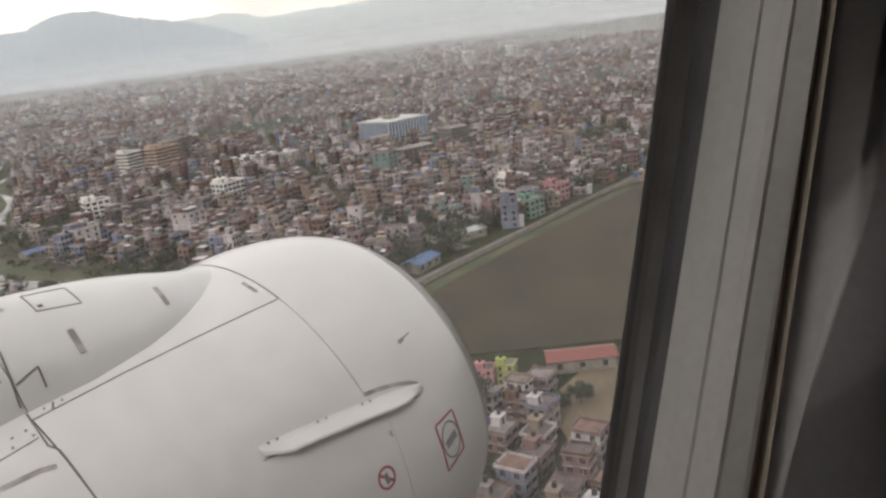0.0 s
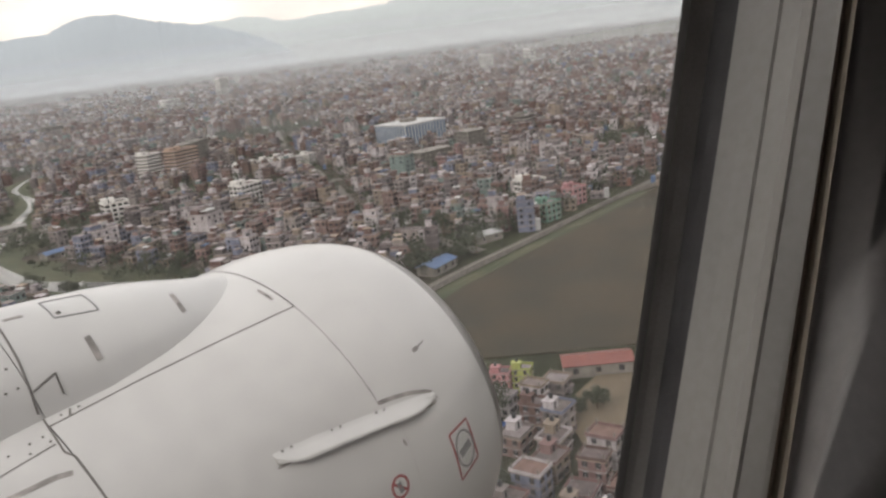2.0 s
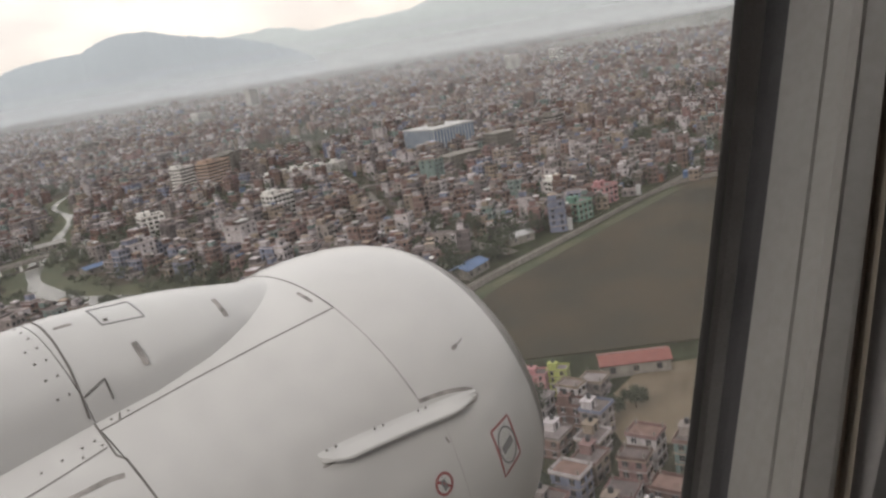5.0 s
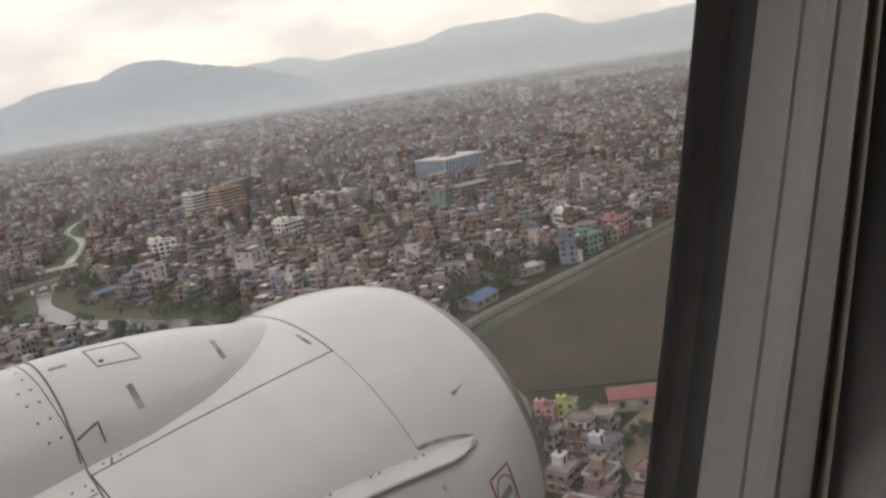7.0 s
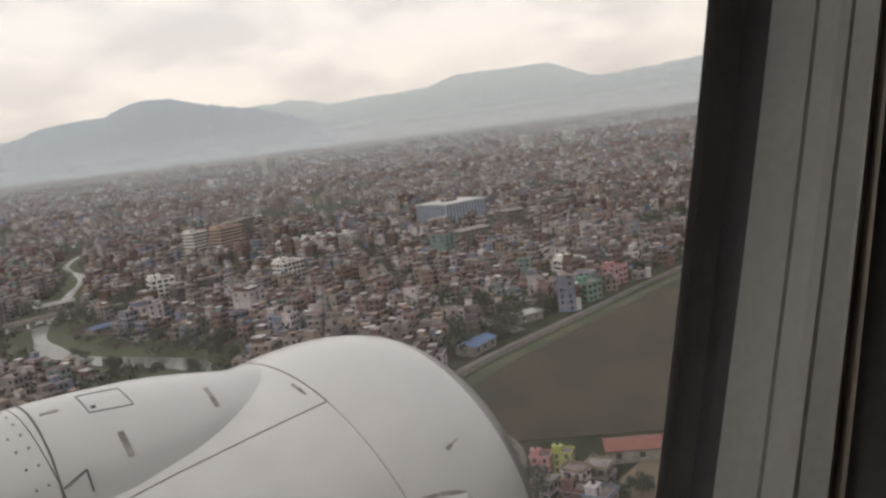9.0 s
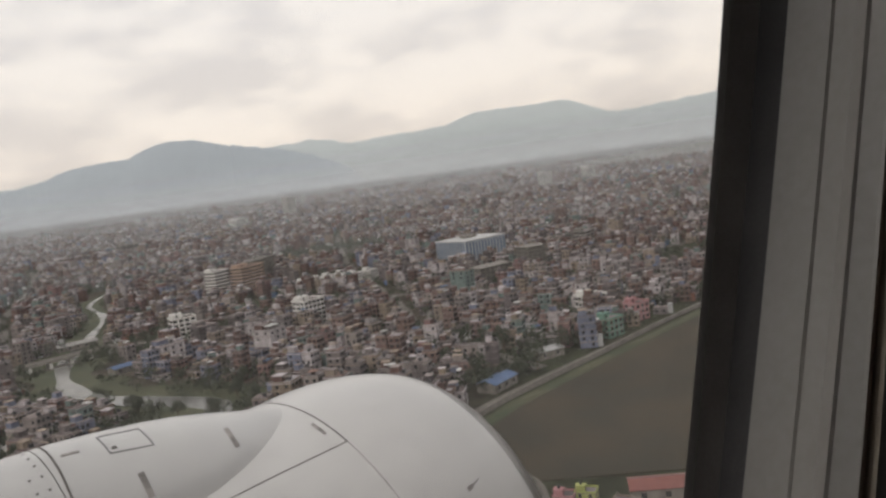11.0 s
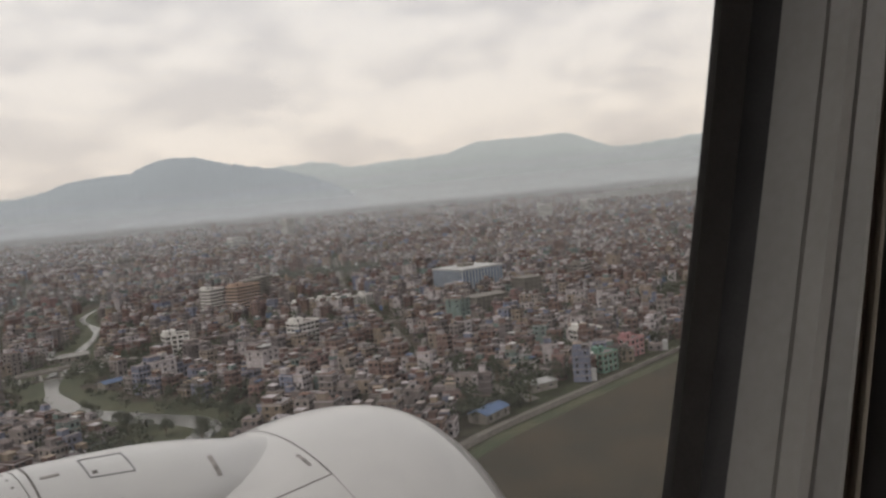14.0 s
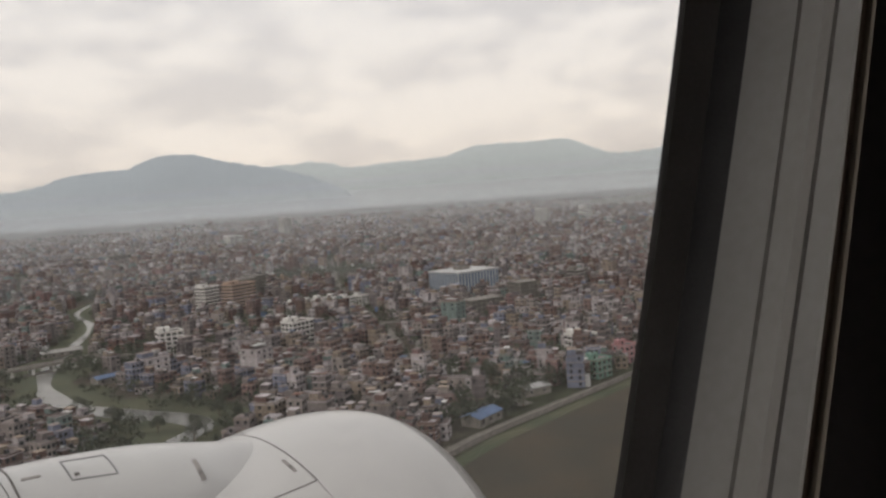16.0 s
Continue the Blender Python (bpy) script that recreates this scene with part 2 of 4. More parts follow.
M_SEALANT = surface("grey_pane_edge", (0.20, 0.188, 0.178), (0.27, 0.254, 0.242), rough=0.5, scale=30, bump=0.05, dist=0.001)
M_SKIN = surface("white_fuselage_paint", (0.50, 0.50, 0.50), (0.58, 0.58, 0.58), rough=0.3, scale=0.7, bump=0.01, coat=0.3, dist=0.004)
# Shade on the cabin's side wall is put into this dark colour.
M_DARKWALL = surface("shade_dark_cabin_wall", (0.075, 0.064, 0.058), (0.11, 0.096, 0.088), rough=0.75, scale=12, bump=0.05, dist=0.001)
M_CARPET = surface("dark_cabin_carpet", (0.03, 0.03, 0.04), (0.06, 0.06, 0.07), rough=0.95, scale=20)

M_ACRYLIC, n, l, p = nodes_of("scuffed_window_pane")
n.remove(p)
tr, gl, sc, m1, m2 = (n.new("ShaderNode" + k) for k in ("BsdfTransparent", "BsdfGlossy", "BsdfTranslucent", "MixShader", "MixShader"))
fr, nz, mr, co = n.new("ShaderNodeFresnel"), n.new("ShaderNodeTexNoise"), n.new("ShaderNodeMapRange"), n.new("ShaderNodeTexCoord")
gl.inputs["Roughness"].default_value = 0.03
fr.inputs["IOR"].default_value = 1.12
nz.inputs["Scale"].default_value, nz.inputs["Detail"].default_value = 14, 6
mr.inputs["To Min"].default_value, mr.inputs["To Max"].default_value = 0.018, 0.042
sc.inputs["Color"].default_value = (0.8, 0.78, 0.76, 1)
l.new(co.outputs["Object"], nz.inputs["Vector"]), l.new(nz.outputs["Fac"], mr.inputs["Value"])
l.new(mr.outputs[0], m1.inputs[0]), l.new(tr.outputs[0], m1.inputs[1]), l.new(sc.outputs[0], m1.inputs[2])
l.new(fr.outputs[0], m2.inputs[0]), l.new(m1.outputs[0], m2.inputs[1]), l.new(gl.outputs[0], m2.inputs[2])
l.new(m2.outputs[0], n["Material Output"].inputs[0])


def haze_material(name, low, high, base, height):
    """Thin haze: lets most light through and scatters the sky's light, thinner with height."""
    m, n, l, p = nodes_of(name)
    n.remove(p)
    tr, df, tl, a, mix = (n.new("ShaderNode" + k) for k in ("BsdfTransparent", "BsdfDiffuse", "BsdfTranslucent", "AddShader", "MixShader"))
    df.inputs["Color"].default_value = tl.inputs["Color"].default_value = (0.405, 0.424, 0.44, 1)
    co, sep, r = n.new("ShaderNodeTexCoord"), n.new("ShaderNodeSeparateXYZ"), n.new("ShaderNodeMapRange")
    r.interpolation_type = "SMOOTHSTEP"
    r.inputs["From Min"].default_value, r.inputs["From Max"].default_value = base, base + height
    r.inputs["To Min"].default_value, r.inputs["To Max"].default_value = low, high
    l.new(co.outputs["Object"], sep.inputs[0]), l.new(sep.outputs["Z"], r.inputs["Value"])
    l.new(df.outputs[0], a.inputs[0]), l.new(tl.outputs[0], a.inputs[1])
    l.new(r.outputs[0], mix.inputs[0]), l.new(tr.outputs[0], mix.inputs[1]), l.new(a.outputs[0], mix.inputs[2])
    l.new(mix.outputs[0], n["Material Output"].inputs[0])
    return m


# ---- mesh helpers ----
def mesh_object(name, verts, faces, material, parent=None, label="", smooth=False):
    me = bpy.data.meshes.new(name)
    me.from_pydata([tuple(v) for v in verts], [], faces)
    me.materials.append(material)
    if smooth:
        me.polygons.foreach_set("use_smooth", [True] * len(me.polygons))
    me.update()
    ob = new(name, me)
    if parent:
        ob.parent = parent
    return tagged(ob, label)


BOX_FACES = [(0, 3, 2, 1), (4, 5, 6, 7), (0, 1, 5, 4), (1, 2, 6, 5), (2, 3, 7, 6), (3, 0, 4, 7)]


def box_verts(x0, y0, z0, x1, y1, z1):
    return [(x0, y0, z0), (x1, y0, z0), (x1, y1, z0), (x0, y1, z0), (x0, y0, z1), (x1, y0, z1), (x1, y1, z1), (x0, y1, z1)]


class Pile:
    """Vertices and faces gathered into one mesh."""

    def __init__(self):
        self.v, self.f = [], []

    def box(self, x0, y0, z0, x1, y1, z1, m=None, faces=BOX_FACES):
        k = len(self.v)
        vs = box_verts(x0, y0, z0, x1, y1, z1)
        self.v += [tuple(m @ Vector(v)) for v in vs] if m else vs
        self.f += [tuple(i + k for i in f) for f in faces]

    def quad(self, pts):
        k = len(self.v)
        self.v += [tuple(q) for q in pts]
        self.f.append(tuple(range(k, k + len(pts))))

    def grid(self, rows, closed=False):
        k, w = len(self.v), len(rows[0])
        for r in rows:
            self.v += [tuple(q) for q in r]
        for i in range(len(rows) - 1):
            for j in range(w if closed else w - 1):
                j2 = (j + 1) % w
                self.f.append((k + i * w + j, k + i * w + j2, k + (i + 1) * w + j2, k + (i + 1) * w + j))

    def cylinder(self, x, y, z0, z1, r, sides=8, r2=None):
        r2 = r if r2 is None else r2
        k = len(self.v)
        for z, q in ((z0, r), (z1, r2)):
            self.v += [(x + q * math.cos(2 * math.pi * i / sides), y + q * math.sin(2 * math.pi * i / sides), z) for i in range(sides)]
        self.f += [(k + i, k + (i + 1) % sides, k + sides + (i + 1) % sides, k + sides + i) for i in range(sides)]
        self.f += [tuple(k + sides + i for i in range(sides)), tuple(k + sides - 1 - i for i in range(sides))]

    def make(self, name, material, parent=None, label="", smooth=False):
        return mesh_object(name, self.v, self.f, material, parent, label, smooth)


def thing(name, label, category, group="", kind="", m=None):
    ob = new(name)
    ob.empty_display_size = 0.3
    if m is not None:
        ob.matrix_world = m
    return tagged(ob, label, category, group, kind)


# ---- ground, river, field, roads ----
H = 90.0
K = 1.385
GZ = -H
RISE = 64.0


def ground_z(x, y):
    """The valley floor is level under the aircraft and climbs gently towards the hills."""
    u = min(max((math.hypot(x, y) - 850) / 2550, 0), 1)
    return GZ + RISE * u * u * (1.6 - 0.6 * u)



OPEN_GROUND = []


def flat_shape(name, outline, z, material, label, depth=0.3):
    """A low slab with the given outline and an irregular edge."""
    pile = Pile()
    n = len(outline)
    if name != "grass_field":
        outline = [(x * K, y * K) for x, y in outline]
        OPEN_GROUND.append(outline)
    pile.v = [(x, y, z) for x, y in outline] + [(x, y, z - depth) for x, y in outline]
    pile.f = [tuple(range(n))] + [(i, i + n, (i + 1) % n + n, (i + 1) % n) for i in range(n)]
    return tagged(pile.make(name, material), label, name.split("_")[-1], kind="structure")


def smooth_line(pts, steps=8):
    """A smooth line through the points."""
    out = []
    q = [pts[0], *pts, pts[-1]]
    for i in range(1, len(q) - 2):
        a, b, c, d = (Vector(k) for k in q[i - 1:i + 3])
        for s in range(steps):
            t = s / steps
            out.append(0.5 * (2 * b + (c - a) * t + (2 * a - 5 * b + 4 * c - d) * t * t + (3 * b - a - 3 * c + d) * t ** 3))
    return out + [Vector(pts[-1])]


def ribbon(name, pts, widths, z, material, label, wobble=0.0, category=""):
    """A strip along a smooth line; widths gives one width for each point of the line."""
    steps = 8
    line = smooth_line(pts, steps)
    left, right = [], []
    for i, q in enumerate(line):
        d = (line[min(i + 1, len(line) - 1)] - line[max(i - 1, 0)]).normalized()
        nrm = Vector((-d.y, d.x))
        k = min(i // steps, len(pts) - 2)
        width = widths[k] + (widths[k + 1] - widths[k]) * (i / steps - k)
        w = width / 2 * (1 + wobble * noise.noise((q.x * 0.02, q.y * 0.02, 7.0)))
        left.append(q + nrm * w)
        right.append(q - nrm * w)
    pile = Pile()
    rows = [[(a.x, a.y, ground_z(*a) + z - 0.3), (a.x, a.y, ground_z(*a) + z), (b.x, b.y, ground_z(*b) + z), (b.x, b.y, ground_z(*b) + z - 0.3)] for a, b in zip(left, right)]
    pile.grid(rows)
    return tagged(pile.make(name, material), label, category or name, kind="structure")


ground_pile = Pile()
rings = [0, 60, 150, 300, 600, 850, 1050, 1250, 1450, 1700, 1950, 2200, 2450, 2700, 2950, 3200, 3400, 4850]
ground_pile.grid([[(r * math.cos(a), r * math.sin(a), ground_z(r, 0)) for a in (2 * math.pi * i / 64 for i in range(64))] for r in rings[1:]], closed=True)
ground_pile.f.append(tuple(range(64)))
tagged(ground_pile.make("ground", M_GROUND), "dusty brown and dull green town ground", "ground", kind="structure")

RIVER = [(236, 668), (196, 600), (176, 514), (140, 440), (104, 366), (92, 300), (110, 236), (150, 196), (215, 150), (330, 70)]
RIVER = [(x * K, y * K) for x, y in RIVER]
FIELD = [(122, 140), (150, 146), (188, 149), (270, 154), (292, 140), (262, 112), (222, 84), (174, 67), (139, 76), (114, 106), (116, 124)]
FIELD = [(x * K, y * K) for x, y in FIELD]


def near_line(x, y, pts, reach):
    for (ax, ay), (bx, by) in zip(pts, pts[1:]):
        dx, dy = bx - ax, by - ay
        t = max(0, min(1, ((x - ax) * dx + (y - ay) * dy) / (dx * dx + dy * dy)))
        if math.hypot(x - ax - t * dx, y - ay - t * dy) < reach:
            return True
    return False


def inside(x, y, poly):
    hit = False
    for (ax, ay), (bx, by) in zip(poly, poly[1:] + poly[:1]):
        if (ay > y) != (by > y) and x < (bx - ax) * (y - ay) / (by - ay) + ax:
            hit = not hit
    return hit


RIVER_NEAR = RIVER[:7] + [(x * K, y * K) for x, y in ((84, 214), (70, 190), (40, 160), (0, 140))]
RIVER_WIDTHS = [4, 5, 6, 7, 9, 15, 14] + [10] * 4
ribbon("river_bank", RIVER_NEAR, [16, 26, 34, 40, 50, 58, 58] + [58] * 4, 0.25, M_VERGE, "dull green grassy river bank", 0.9, "river bank")
ribbon("river", RIVER_NEAR, RIVER_WIDTHS, 0.45, M_WATER, "pale grey shallow river water", 0.7, "river")
flat_shape("grass_field", FIELD, GZ + 0.35, M_GRASS_FIELD, "flat brown-green dry grass field")
flat_shape("green_fringe", [(122, 140.5), (150, 146.5), (188, 149.5), (270, 154.5), (268, 150), (188, 145), (152, 142), (126, 136.5)], GZ + 0.37, M_VERGE, "green grass strip along the field wall")
flat_shape("dirt_lot", [(104, 78), (122, 80), (130, 72), (120, 62), (102, 58), (94, 66)], GZ + 0.3, M_DIRT, "bare yellow-brown dirt lot")
flat_shape("playing_ground", [(214, 196), (238, 206), (254, 198), (246, 184), (222, 182)], GZ + 0.3, M_DIRT, "bare sandy playing ground")
flat_shape("green_patch", [(330, 620), (420, 700), (500, 660), (470, 560), (380, 540)], GZ + 0.3, M_VERGE, "dull green open patch among houses")
flat_shape("green_slope", [(420, 470), (470, 486), (520, 470), (505, 452), (450, 446)], GZ + 0.3, M_VERGE, "dull green strip among far houses")
flat_shape("green_meadow", [(215, 425), (232, 440), (250, 432), (262, 398), (240, 372), (205, 385)], GZ + 0.3, M_VERGE, "dull green meadow beside the town")
ROADS = [
    [(96, 420), (120, 520), (150, 640), (230, 860), (300, 1100)],
    [(20, 386), (92, 380), (139, 379), (230, 352), (330, 300), (480, 230)],
    [(112, 144), (150, 151), (190, 154), (275, 159), (420, 172)],
    [(180, 160), (205, 240), (260, 330), (370, 520), (560, 800)],
    [(70, 74), (110, 104), (112, 128), (110, 140)],
]
ROADS = [[(x * K, y * K) for x, y in line] for line in ROADS]
for i, pts in enumerate(ROADS):
    ribbon("road", pts, [9 if i == 1 else 4 if i == 2 else 7] * len(pts), 0.55 + 0.01 * i, M_ROAD, "dusty grey-brown town road", 0.2, "road")
RESERVED = []


def free(x, y, margin=0.0):
    if near_line(x, y, RIVER_NEAR, (27 if y < 560 else 14) + margin) or inside(x, y, FIELD) or any(inside(x, y, o) for o in OPEN_GROUND):
        return False
    if any(near_line(x, y, r, 7 + margin) for r in ROADS):
        return False
    return all((x - a) ** 2 + (y - b) ** 2 > (r + margin) ** 2 for a, b, r in RESERVED)


# ---- hills and haze ----
def hill(name, skyline, reach, label, seed, material):
    """A ridge whose crest follows azimuths and elevations, falling to the plain on both sides."""
    pile = Pile()
    az0, az1 = skyline[0][0], skyline[-1][0]
    n = 420
    rows = [[] for _ in range(9)]
    for i in range(n + 1):
        az = az0 + (az1 - az0) * i / n
        el = next(e0 + (e1 - e0) * (az - a0) / (a1 - a0) for (a0, e0), (a1, e1) in zip(skyline, skyline[1:]) if a0 <= az <= a1 + 1e-6)
        top = reach * math.tan(radians(el + 0.2)) + H + 8 * noise.fractal((az * 0.9, seed, 0), 0.8, 2.0, 7) + 7 * noise.fractal((az * 4.0, seed, 2), 0.5, 2.0, 6)
        for k in range(9):
            f = k / 8
            u = 1 - abs(f * 2 - 1)
            r = reach + (f - 0.5) * 800
            z = GZ - 3 + max(0, top) * (u ** 0.8) * (1 + 0.10 * (1 - u) * noise.noise((az * 0.9, k * 0.8, seed)))
            a = radians(az)
            rows[k].append((r * math.sin(a), r * math.cos(a), z))
    pile.grid(rows)
    return tagged(pile.make(name, material, smooth=True), label, "hill", kind="structure")


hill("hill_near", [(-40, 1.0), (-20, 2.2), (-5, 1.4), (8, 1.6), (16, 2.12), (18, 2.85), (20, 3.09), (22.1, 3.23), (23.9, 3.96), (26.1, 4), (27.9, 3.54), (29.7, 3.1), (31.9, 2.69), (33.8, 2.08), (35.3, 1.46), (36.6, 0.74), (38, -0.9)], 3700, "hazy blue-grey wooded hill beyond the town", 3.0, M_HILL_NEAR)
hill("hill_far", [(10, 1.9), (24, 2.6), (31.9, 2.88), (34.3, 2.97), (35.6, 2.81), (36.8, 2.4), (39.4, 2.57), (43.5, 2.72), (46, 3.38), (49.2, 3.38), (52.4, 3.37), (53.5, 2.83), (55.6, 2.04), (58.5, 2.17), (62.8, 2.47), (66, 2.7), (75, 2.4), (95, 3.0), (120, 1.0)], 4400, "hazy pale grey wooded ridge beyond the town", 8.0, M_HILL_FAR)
hill("hill_foot", [(49, -1.5), (54, -1.0), (58, -0.8), (62, -0.65), (66, -0.55), (72, -0.65), (84, -1.4)], 2500, "low dull brown built-up rise at the edge of town", 5.0, M_HILL_FOOT)
for r, low, high, base, height in ((1000, 0.10, 0, 0, 150), (1700, 0.17, 0, 15, 150), (2300, 0.25, 0, 32, 140), (2850, 0.36, 0.02, 50, 140), (3285, 0.34, 0.03, 64, 210), (3985, 0.36, 0.03, 64, 300)):
    pile = Pile()
    arc = [radians(a) for a in range(-60, 131, 5)]
    pile.grid([[(r * math.sin(a), r * math.cos(a), z) for a in arc] for z in (ground_z(r, 0) - GZ + 0.8, 150, 600, 2600)])
    ob = pile.make("haze", haze_material("haze", low, high, base, height))
    ob.location.z = GZ
    tagged(ob, "thin grey haze hanging over the town", "haze", kind="structure")

# ---- the aircraft ----
AIRCRAFT = Matrix(((0.99317, 0.0, -0.11667, 0), (0.00121, 0.99995, 0.01033, 0), (0.11666, -0.0104, 0.99312, 0), (0, 0, 0, 1)))
LIP_X, AXIS_Y, AXIS_Z, LIP_R, INLET, RAD = 2.7594, 3.534, -2.3082, 0.7325, 0.882, 1.0684


def cowl_radius(s):
    u = min(max(s / INLET, 0), 1)
    r = RAD * (LIP_R + (1 - LIP_R) * (1 - (1 - u) ** 2.2) ** 0.62)
    return r - (0.07 * ((s - 2.1) / 1.9) ** 2 if s > 2.1 else 0)


def on_cowl(s, deg, off=0.0):
    r, a = cowl_radius(s) + off, radians(deg)
    return Vector((LIP_X - s, AXIS_Y + r * math.cos(a), AXIS_Z + r * math.sin(a)))


def interp(x, table):
    for (a, va), (b, vb) in zip(table, table[1:]):
        if x <= b:
            return va + (vb - va) * max(0, (x - a)) / (b - a)
    return table[-1][1]


FAIR_W = [(0.90, 0.5), (0.974, 8), (1.1, 13.2), (1.229, 16.8), (1.35, 19.4), (1.484, 21.3), (1.758, 22.7), (2.05, 21.9), (3.0, 21.0), (3.9, 19)]
FAIR_H = [(0.90, 0.0), (1.0, 0.035), (1.1, 0.065), (1.25, 0.12), (1.4, 0.17), (1.55, 0.21), (1.76, 0.255), (1.95, 0.29), (3.9, 0.5)]


def on_fairing(s, u, off=0.0):
    """u runs from -1 (outboard crease) over 0 (top) to 1 (inboard crease)."""
    w = interp(s, FAIR_W)
    p0 = on_cowl(s, 90 + u * w, -0.004)
    soft = 0.62 + 1.2 * max(0, (1.25 - s) / 0.35)
    bulge = (1 - abs(u) ** 2.3) ** soft if abs(u) < 1 else 0
    lift = interp(s, FAIR_H) * bulge
    return p0 + Vector((0, -off * u * 0.7, lift + off))


def strip(pts, normal_of, width, pile):
    """A thin raised band along surface points."""
    rows = []
    for i, q in enumerate(pts):
        d = (pts[min(i + 1, len(pts) - 1)] - pts[max(i - 1, 0)]).normalized()
        nrm = normal_of(q)
        side = d.cross(nrm).normalized() * width / 2
        rows.append([q - side - nrm * 0.003, q - side + nrm * 0.0012, q + side + nrm * 0.0012, q + side - nrm * 0.003])
    pile.grid(rows)


def cowl_normal(q):
    return Vector((0, q.y - AXIS_Y, q.z - AXIS_Z)).normalized()


def fair_normal(q):
    return Vector((0, (q.y - AXIS_Y) * 1.6, 0.45)).normalized()


engine = thing("jet_engine", "grey-white jet engine nacelle under the wing", "jet engine", m=AIRCRAFT)


def revolve(name, stations, material, label, offs=None, turns=144):
    pile = Pile()
    pile.grid([[on_cowl(s, 360 * j / turns, (offs or {}).get(s, 0)) for j in range(turns)] for s in stations], closed=True)
    return pile.make(name, material, engine, label, smooth=True)


lip_s = [0.002 + 0.143 * (k / 14) ** 2 for k in range(15)]
lip_pile = Pile()
rows = [[on_cowl(s, 360 * j / 144) for j in range(144)] for s in reversed(lip_s)]
for k in range(1, 9):
    a = k / 8 * math.pi / 2
    s_in, r_in = 0.002 + 0.22 * (1 - math.cos(a)), cowl_radius(0.002) - 0.05 * math.sin(a)
    rows.append([Vector((LIP_X - s_in, AXIS_Y + r_in * math.cos(math.pi * j / 72), AXIS_Z + r_in * math.sin(math.pi * j / 72))) for j in range(144)])
lip_pile.grid(rows, closed=True)
lip_pile.make("intake_lip", M_LIP, engine, "bare metal leading lip of the intake", smooth=True)
barrel = Pile()
barrel.grid([[Vector((LIP_X - s, AXIS_Y + r * math.cos(math.pi * j / 36), AXIS_Z + r * math.sin(math.pi * j / 36))) for j in range(72)] for s, r in ((0.222, cowl_radius(0.002) - 0.05), (0.6, 0.74), (0.95, 0.76), (0.96, 0.2), (0.7, 0.02))], closed=True)
barrel.make("intake_barrel", M_INNER, engine, "dark lined air intake", smooth=True)
revolve("intake_cowl", [0.147 + (INLET - 0.147) * (k / 26) for k in range(27)], M_COWL, "smooth grey-white intake cowl")
revolve("fan_cowl", [INLET + (2.03 - INLET - 0.003) * k / 24 for k in range(25)], M_COWL, "grey-white hinged fan cowl")
revolve("reverser_cowl", [2.033 + 1.87 * k / 20 for k in range(21)], M_COWL, "grey-white thrust reverser cowl")
tail = Pile()
tail.grid([[on_cowl(3.9, 5 * j, o) for j in range(72)] for o in (0, -0.25, -0.6)], closed=True)
tail.make("nozzle", M_INNER, engine, "dark exhaust end")

# pylon fairing on top of the cowl, in two lengths that meet at the aft joint
for name, s0, s1, label in (("pylon_fairing", 0.90, 2.02, "smooth pylon fairing on the cowl's top"), ("pylon", 2.024, 3.9, "light grey engine pylon")):
    pile = Pile()
    pile.grid([[on_fairing(s0 + (s1 - s0) * i / 40, -1 + 2 * j / 36) for j in range(37)] for i in range(41)])
    pile.make(name, M_FAIRING, engine, label, smooth=True)


def cowl_line(name, pts, width, material, label=""):
    """A joint drawn over the cowl through (s, degrees) points."""
    dense = []
    for (a, b), (c, d) in zip(pts, pts[1:]):
        n = max(2, int(max(abs(d - b) / 1.5, abs(c - a) / 0.04)))
        dense += [on_cowl(a + (c - a) * i / n, b + (d - b) * i / n) for i in range(n)]
    dense.append(on_cowl(*pts[-1]))
    pile = Pile()
    strip(dense, cowl_normal, width, pile)
    return pile.make(name, material, engine, label)


def fair_line(name, pts, width, material, label=""):
    dense = []
    for (a, b), (c, d) in zip(pts, pts[1:]):
        dense += [on_fairing(a + (c - a) * i / 10, b + (d - b) * i / 10, 0.002) for i in range(10)]
    dense.append(on_fairing(*pts[-1], 0.002))
    pile = Pile()
    strip(dense, fair_normal, width, pile)
    return pile.make(name, material, engine, label)


cowl_line("panel_joint", [(INLET, 60), (INLET, 117.4)], 0.007, M_SEAM, "dark joint between intake and fan cowl")
cowl_line("panel_joint", [(INLET, 117.4), (INLET, 151)], 0.0042, M_SLOT_SHADE)
cowl_line("panel_joint", [(0.83, 158), (0.85, 168), (0.87, 190), (0.87, 260)], 0.003, M_FAINT)
cowl_line("panel_joint", [(0.882, 117.4), (1.258, 115.9), (1.656, 114.8), (2.034, 114.4)], 0.007, M_SEAM, "dark hinge joint of the fan cowl")
cowl_line("panel_joint", [(2.02, 108.6), (2.034, 114.4), (2.047, 122), (2.027, 124), (2.029, 136), (2.03, 200)], 0.008, M_SEAM, "dark stepped joint aft of the fan cowl")
cowl_line("panel_joint", [(2.053, 119.2), (2.263, 119.7), (2.9, 120)], 0.006, M_SEAM)
cowl_line("panel_joint", [(1.93, 112.5), (1.95, 114.6)], 0.008, M_SEAM)
fair_line("panel_joint", [(1.975, -0.9), (1.985, 0.2), (1.992, 0.5), (2.004, 0.75), (2.02, 0.9), (2.036, 0.99)], 0.008, M_SEAM, "dark joint across the pylon fairing")
fair_line("panel_joint", [(1.785, 0.10), (1.793, 0.46), (1.622, 0.51), (1.615, 0.13), (1.785, 0.10)], 0.005, M_GREYMARK, "outline of a small access hatch")
